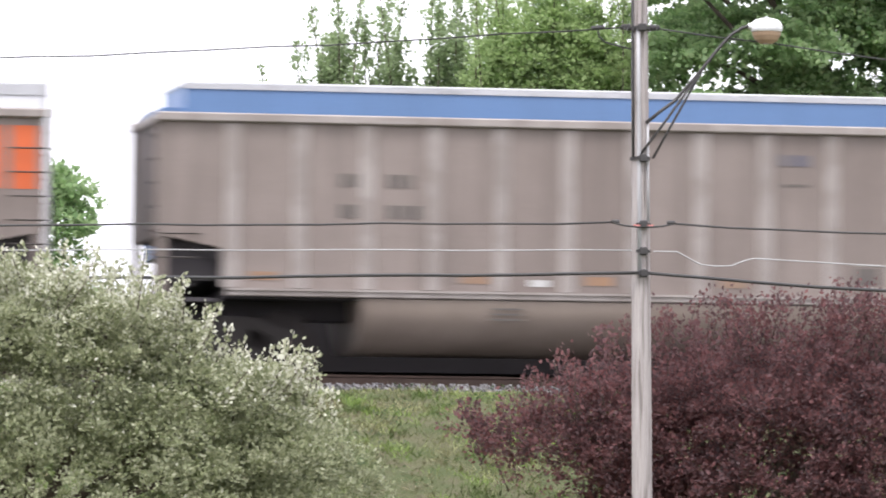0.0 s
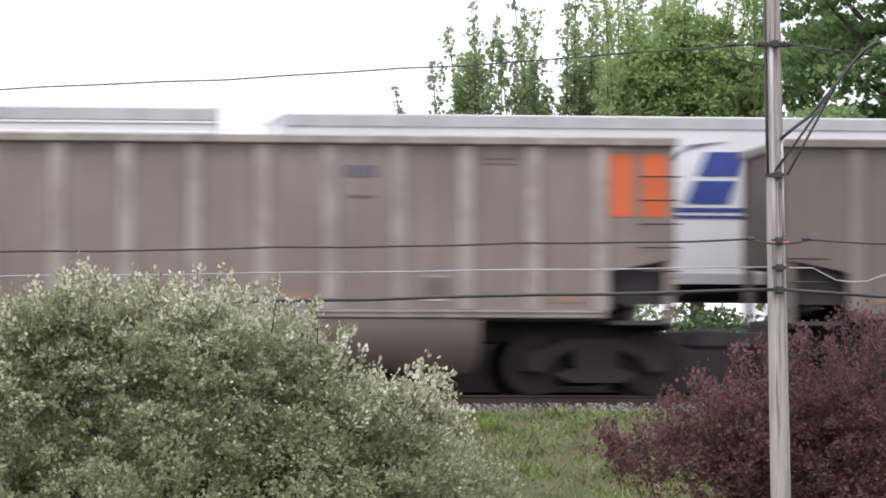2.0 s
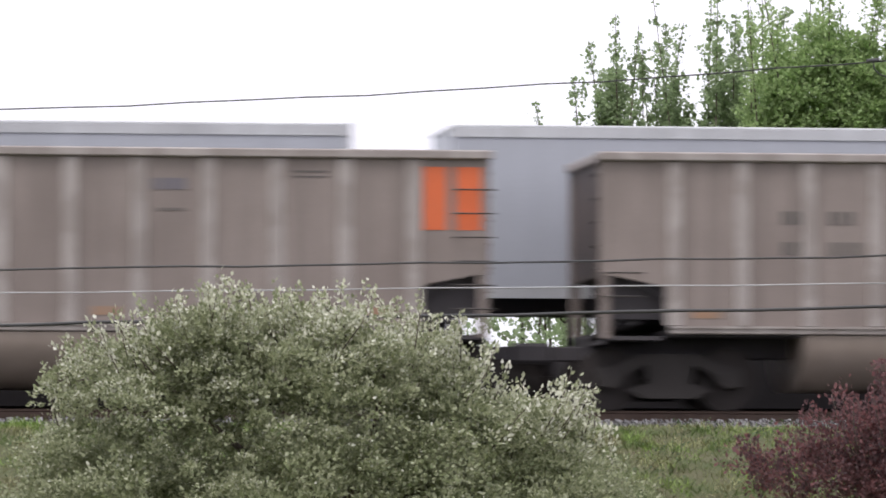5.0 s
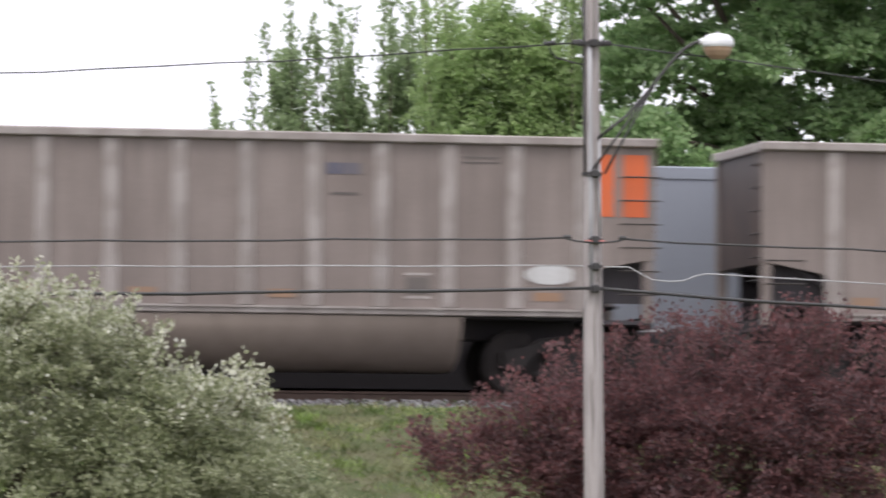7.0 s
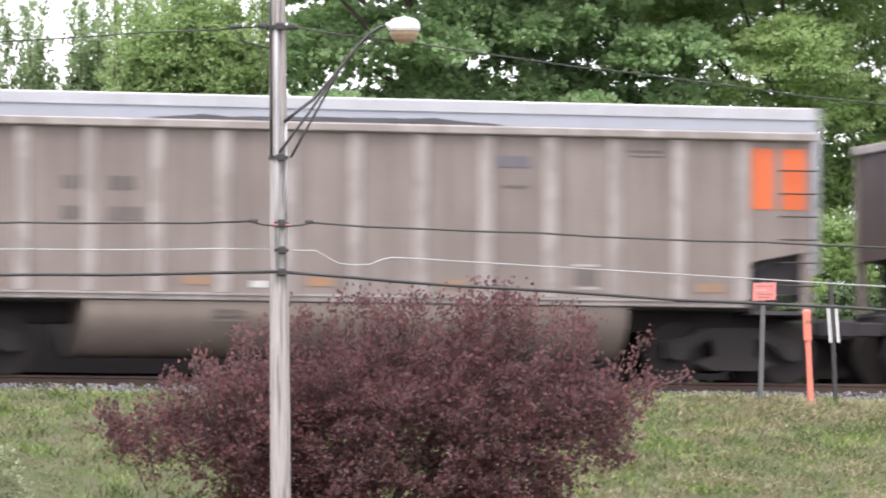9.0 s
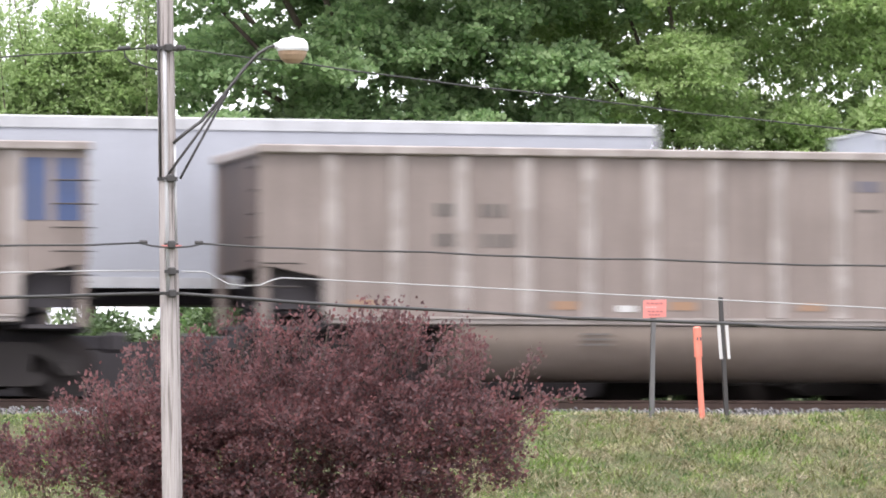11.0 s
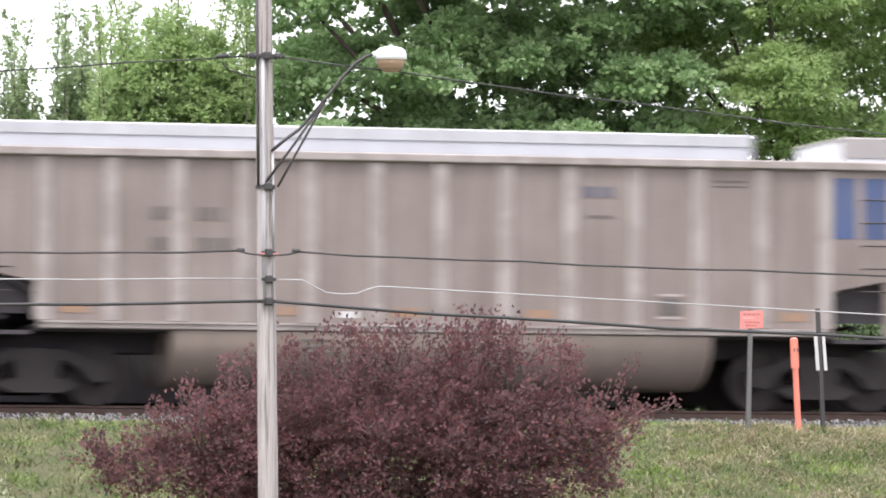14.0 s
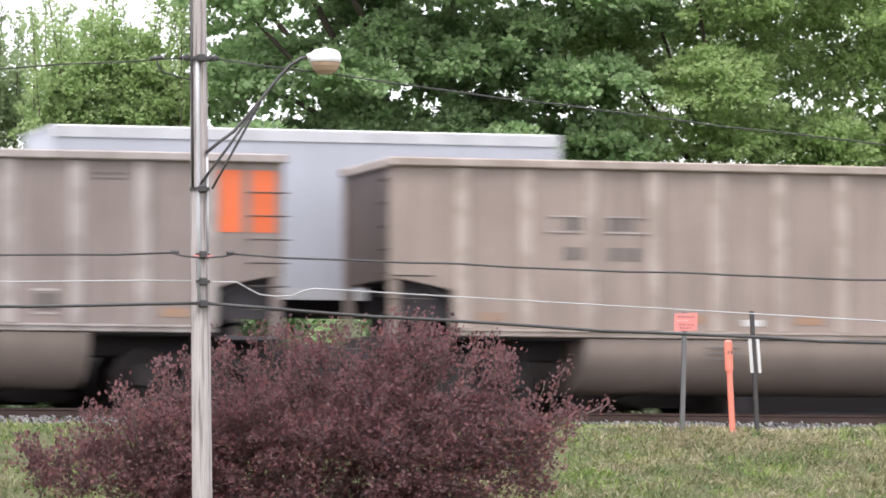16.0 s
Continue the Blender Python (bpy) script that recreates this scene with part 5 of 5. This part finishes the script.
    back = backing(31.8, 37.8, 110.0)
    tree("locust_tree", "feathery yellow-green tree with drooping sprays", LOCUST_LEAF, lime, 3000, 0.34, 72, 0.115, (35.2, 109, 0.8), 35, 0.14, 0.5, 0.55, 0.2, fill=back, droop=0.5)
    last = []
    for i in range(5):
        for k in range(7):
            last.append((38.3 + 1.1 * i + rng.normal(0, 0.3), 107.3 + rng.uniform(-1.6, 1.6), 1.8 + 1.45 * k + rng.normal(0, 0.3), rng.uniform(0.75, 1.1), rng.uniform(0.8, 1.2), rng.uniform(0.5, 0.8)))
    back = backing(37.4, 43.4, 110.0)
    tree("maple_tree", "green maple with yellowish outer leaves and dark gaps", LOCUST_LEAF, last, 1800, 0.35, 80, 0.132, (40.4, 109, 0.8), 37, 0.18, 0.55, 0.75, 0.2, fill=back, droop=0.45)
    tree("small_tree", "small rounded green tree beyond the tracks", MAPLE_LEAF, [(11.1, 110, 4.7, 1.0, 1.0, 1.1), (12.2, 110, 3.5, 1.2, 1.1, 1.2), (10.3, 110, 3.4, 1.2, 1.1, 1.6), (11.6, 110, 2.0, 1.9, 1.2, 1.4)], 420, 0.32, 56, 0.15, (11.4, 110, 0.8), 36, 0.15, 0.6)
    # Row added so the view under the trains ends in shade-dark leaves.
    brake = [(5 + 40 * i / 59 + rng.normal(0, 0.2), 95.2 + rng.normal(0, 0.4), 0.05 + rng.normal(0, 0.12), 0.8, 0.7, 0.62) for i in range(60)]
    for i in range(10):
        some = brake[i * 6:(i + 1) * 6]
        tree("bramble_bush", "low dark brambles added for the shaded bank beyond the tracks", SHADE_LEAF, some, 110, 0.22, 50, 0.11, (some[3][0], 95.2, -0.1), 60 + i, 0.03, 0.7, 0.7, 0.2, "brambles beyond the tracks")
    bed = []
    for i in range(48):
        bed.append((7 + 37 * i / 47 + rng.normal(0, 0.3), 101.5 + rng.normal(0, 0.8), 1.25 + rng.normal(0, 0.2), 1.0, 0.9, rng.uniform(0.5, 0.95)))
    for i in range(8):
        some = bed[i * 6:(i + 1) * 6]
        tree("wild_shrub", "tangled green shrubs growing behind the tracks", POPLAR_LEAF if i < 3 else SHADE_LEAF if i % 2 else MAPLE_LEAF, some, 45 if i < 2 else 55 if i == 2 else 210, 0.3, 50, 0.13, (some[3][0], 101.5, 0.8), 40 + i, 0.06, 0.5, 0.6, 0.4, "shrubs behind the railway")


def blades(name, label, x, y, height, lean, half, material, rng):
    """Grass blades rooted on the bank."""
    n = len(x)
    z = np.array([bank_height(float(b)) + 0.07 * noise.noise((float(a) * 0.5, float(b) * 0.5, 0)) + 0.035 * noise.noise((float(a) * 1.7, float(b) * 1.7, 3)) for a, b in zip(x, y)])
    root = np.stack([x, y, z - 0.02], axis=1)
    a = rng.uniform(0, math.tau, n)
    side = np.stack([np.cos(a), np.sin(a), np.zeros(n)], axis=1) * half
    tip = root + np.stack([rng.normal(0, lean, n), rng.normal(0, lean, n), height], axis=1)
    v = np.stack([root - side, root + side, tip], axis=1).reshape(-1, 3)
    tagged(part(name, quick_mesh(name, v, 3, n, material), material), label, "grass", kind="stuff")


def grass():
    rng = np.random.default_rng(5)
    n = 210000
    x, y = rng.uniform(4, 36, n), 80.55 - 9.3 * rng.uniform(0, 1, n) ** 1.15
    tuft = np.array([noise.noise((float(a) * 1.3, float(b) * 0.7, 8)) + 0.6 * noise.noise((float(a) * 3.7, float(b) * 1.6, 4)) for a, b in zip(x, y)])
    # thin turf with bare soil, more so beyond the plum bush
    keep = tuft + rng.normal(0, 0.12, n) > np.interp(x, [4, 17, 21, 36], [-1.2, -0.8, -0.42, -0.38])
    x, y, tuft = x[keep], y[keep], tuft[keep]
    h = rng.uniform(0.02, 0.075, len(x)) * (1.0 + 1.1 * np.clip(tuft, -0.5, 1))
    blades("grass", "rough green grass with straw-coloured patches", x, y, h, 0.05, 0.010, GRASS, rng)
    # the fringe that hangs over the edge of the stones
    n = 34000
    x = rng.uniform(20.5, 36, n)
    y = 80.5 + 0.6 * rng.uniform(0, 1, n) + 0.15 * np.array([noise.noise((float(a) * 1.2, 0, 6)) for a in x])
    blades("grass_fringe", "ragged grass along the edge of the stones", x, y, rng.uniform(0.04, 0.15, n), 0.06, 0.010, GRASS, rng)
    # taller clumps
    c = 800
    cx, cy = rng.uniform(4, 36, c), 80.2 - 8.8 * rng.uniform(0, 1, c) ** 1.2
    k = 46
    x, y = (cx[:, None] + rng.normal(0, 0.15, (c, k))).ravel(), (cy[:, None] + rng.normal(0, 0.15, (c, k))).ravel()
    blades("grass_clumps", "taller clumps of green grass on the bank", x, np.minimum(y, 80.9), rng.uniform(0.05, 0.17, c * k), 0.08, 0.011, GRASS, rng)
    # dry stalks, thickest round the marker posts and beside the plum bush
    c = 3140
    cx = np.concatenate([rng.uniform(20.0, 36, 2600), rng.normal(25.6, 0.9, 190), rng.uniform(6, 20, 200), rng.normal(21.2, 0.5, 150)])
    cy = np.concatenate([80.5 - 8.5 * rng.uniform(0, 1, 2600), rng.normal(79.6, 0.5, 190), 80.5 - 8.5 * rng.uniform(0, 1, 200), rng.uniform(74, 79, 150)])
    k = 40
    x, y = (cx[:, None] + rng.normal(0, 0.15, (c, k))).ravel(), (cy[:, None] + rng.normal(0, 0.15, (c, k))).ravel()
    blades("dry_grass", "pale straw-coloured dead grass on the bank", x, np.minimum(y, 80.9), rng.uniform(0.02, 0.09, c * k) * np.repeat(rng.uniform(0.6, 1.5, c), k), 0.12, 0.009, STRAW, rng)
    # low broad-leaved weeds
    c, k = 650, 14
    cx, cy = rng.uniform(4, 36, c), 80.1 - 8.5 * rng.uniform(0, 1, c) ** 1.15
    x, y = (cx[:, None] + rng.normal(0, 0.09, (c, k))).ravel(), (cy[:, None] + rng.normal(0, 0.09, (c, k))).ravel()
    z = np.array([bank_height(float(b)) + 0.07 * noise.noise((float(a) * 0.5, float(b) * 0.5, 0)) for a, b in zip(x, y)]) + rng.uniform(0.02, 0.12, c * k)
    me = leaf_mesh("weeds", np.stack([x, y, z], axis=1), np.tile([0.0, -0.2, 0.7], (c * k, 1)), rng.uniform(0.025, 0.055, c * k), SHADE_LEAF, rng, 0.6)
    tagged(part("weeds", me, SHADE_LEAF), "low broad-leaved weeds among the grass", "weeds", kind="stuff")


pale_bush()
plum_bush()
build_trees()
grass()

# ---------------------------------------------------------------- what moves


def sway(plant, degrees, period, phase):
    """Rocks a plant about its root in the wind."""
    rows = []
    for i in range(33):
        t = 0.5 * i
        a = math.sin(math.tau * t / period + phase) + 0.5 * math.sin(math.tau * t / (period * 0.43) + 2 * phase)
        rows.append((t, Matrix.Translation(plant.location) @ pose(0, 0, 0, 0.3 * degrees * a, degrees * a, 0)))
    walk(plant, rows)


def motions():
    for i, (plant, degrees) in enumerate(PLANTS):
        sway(plant, degrees, 2.6 + 0.37 * (i % 5), 1.7 * i)
    for n, car, load, start in COAL_CARS:
        for thing, z in ((car, 0), (load, -0.3 if n in (4, 8) else -0.04)):
            walk(thing, [(0.0, pose(start, TRACK_NEAR, z)), (8.0, pose(start + 19.918 * 8, TRACK_NEAR, z)), (16.0, pose(start + 19.918 * 16, TRACK_NEAR, z))])
    for thing, start in FAR_THINGS:
        walk(thing, [(0.0, pose(start, TRACK_FAR, 0)), (8.0, pose(start - 24.72 * 8, TRACK_FAR, 0)), (16.0, pose(start - 24.72 * 16, TRACK_FAR, 0))])


motions()
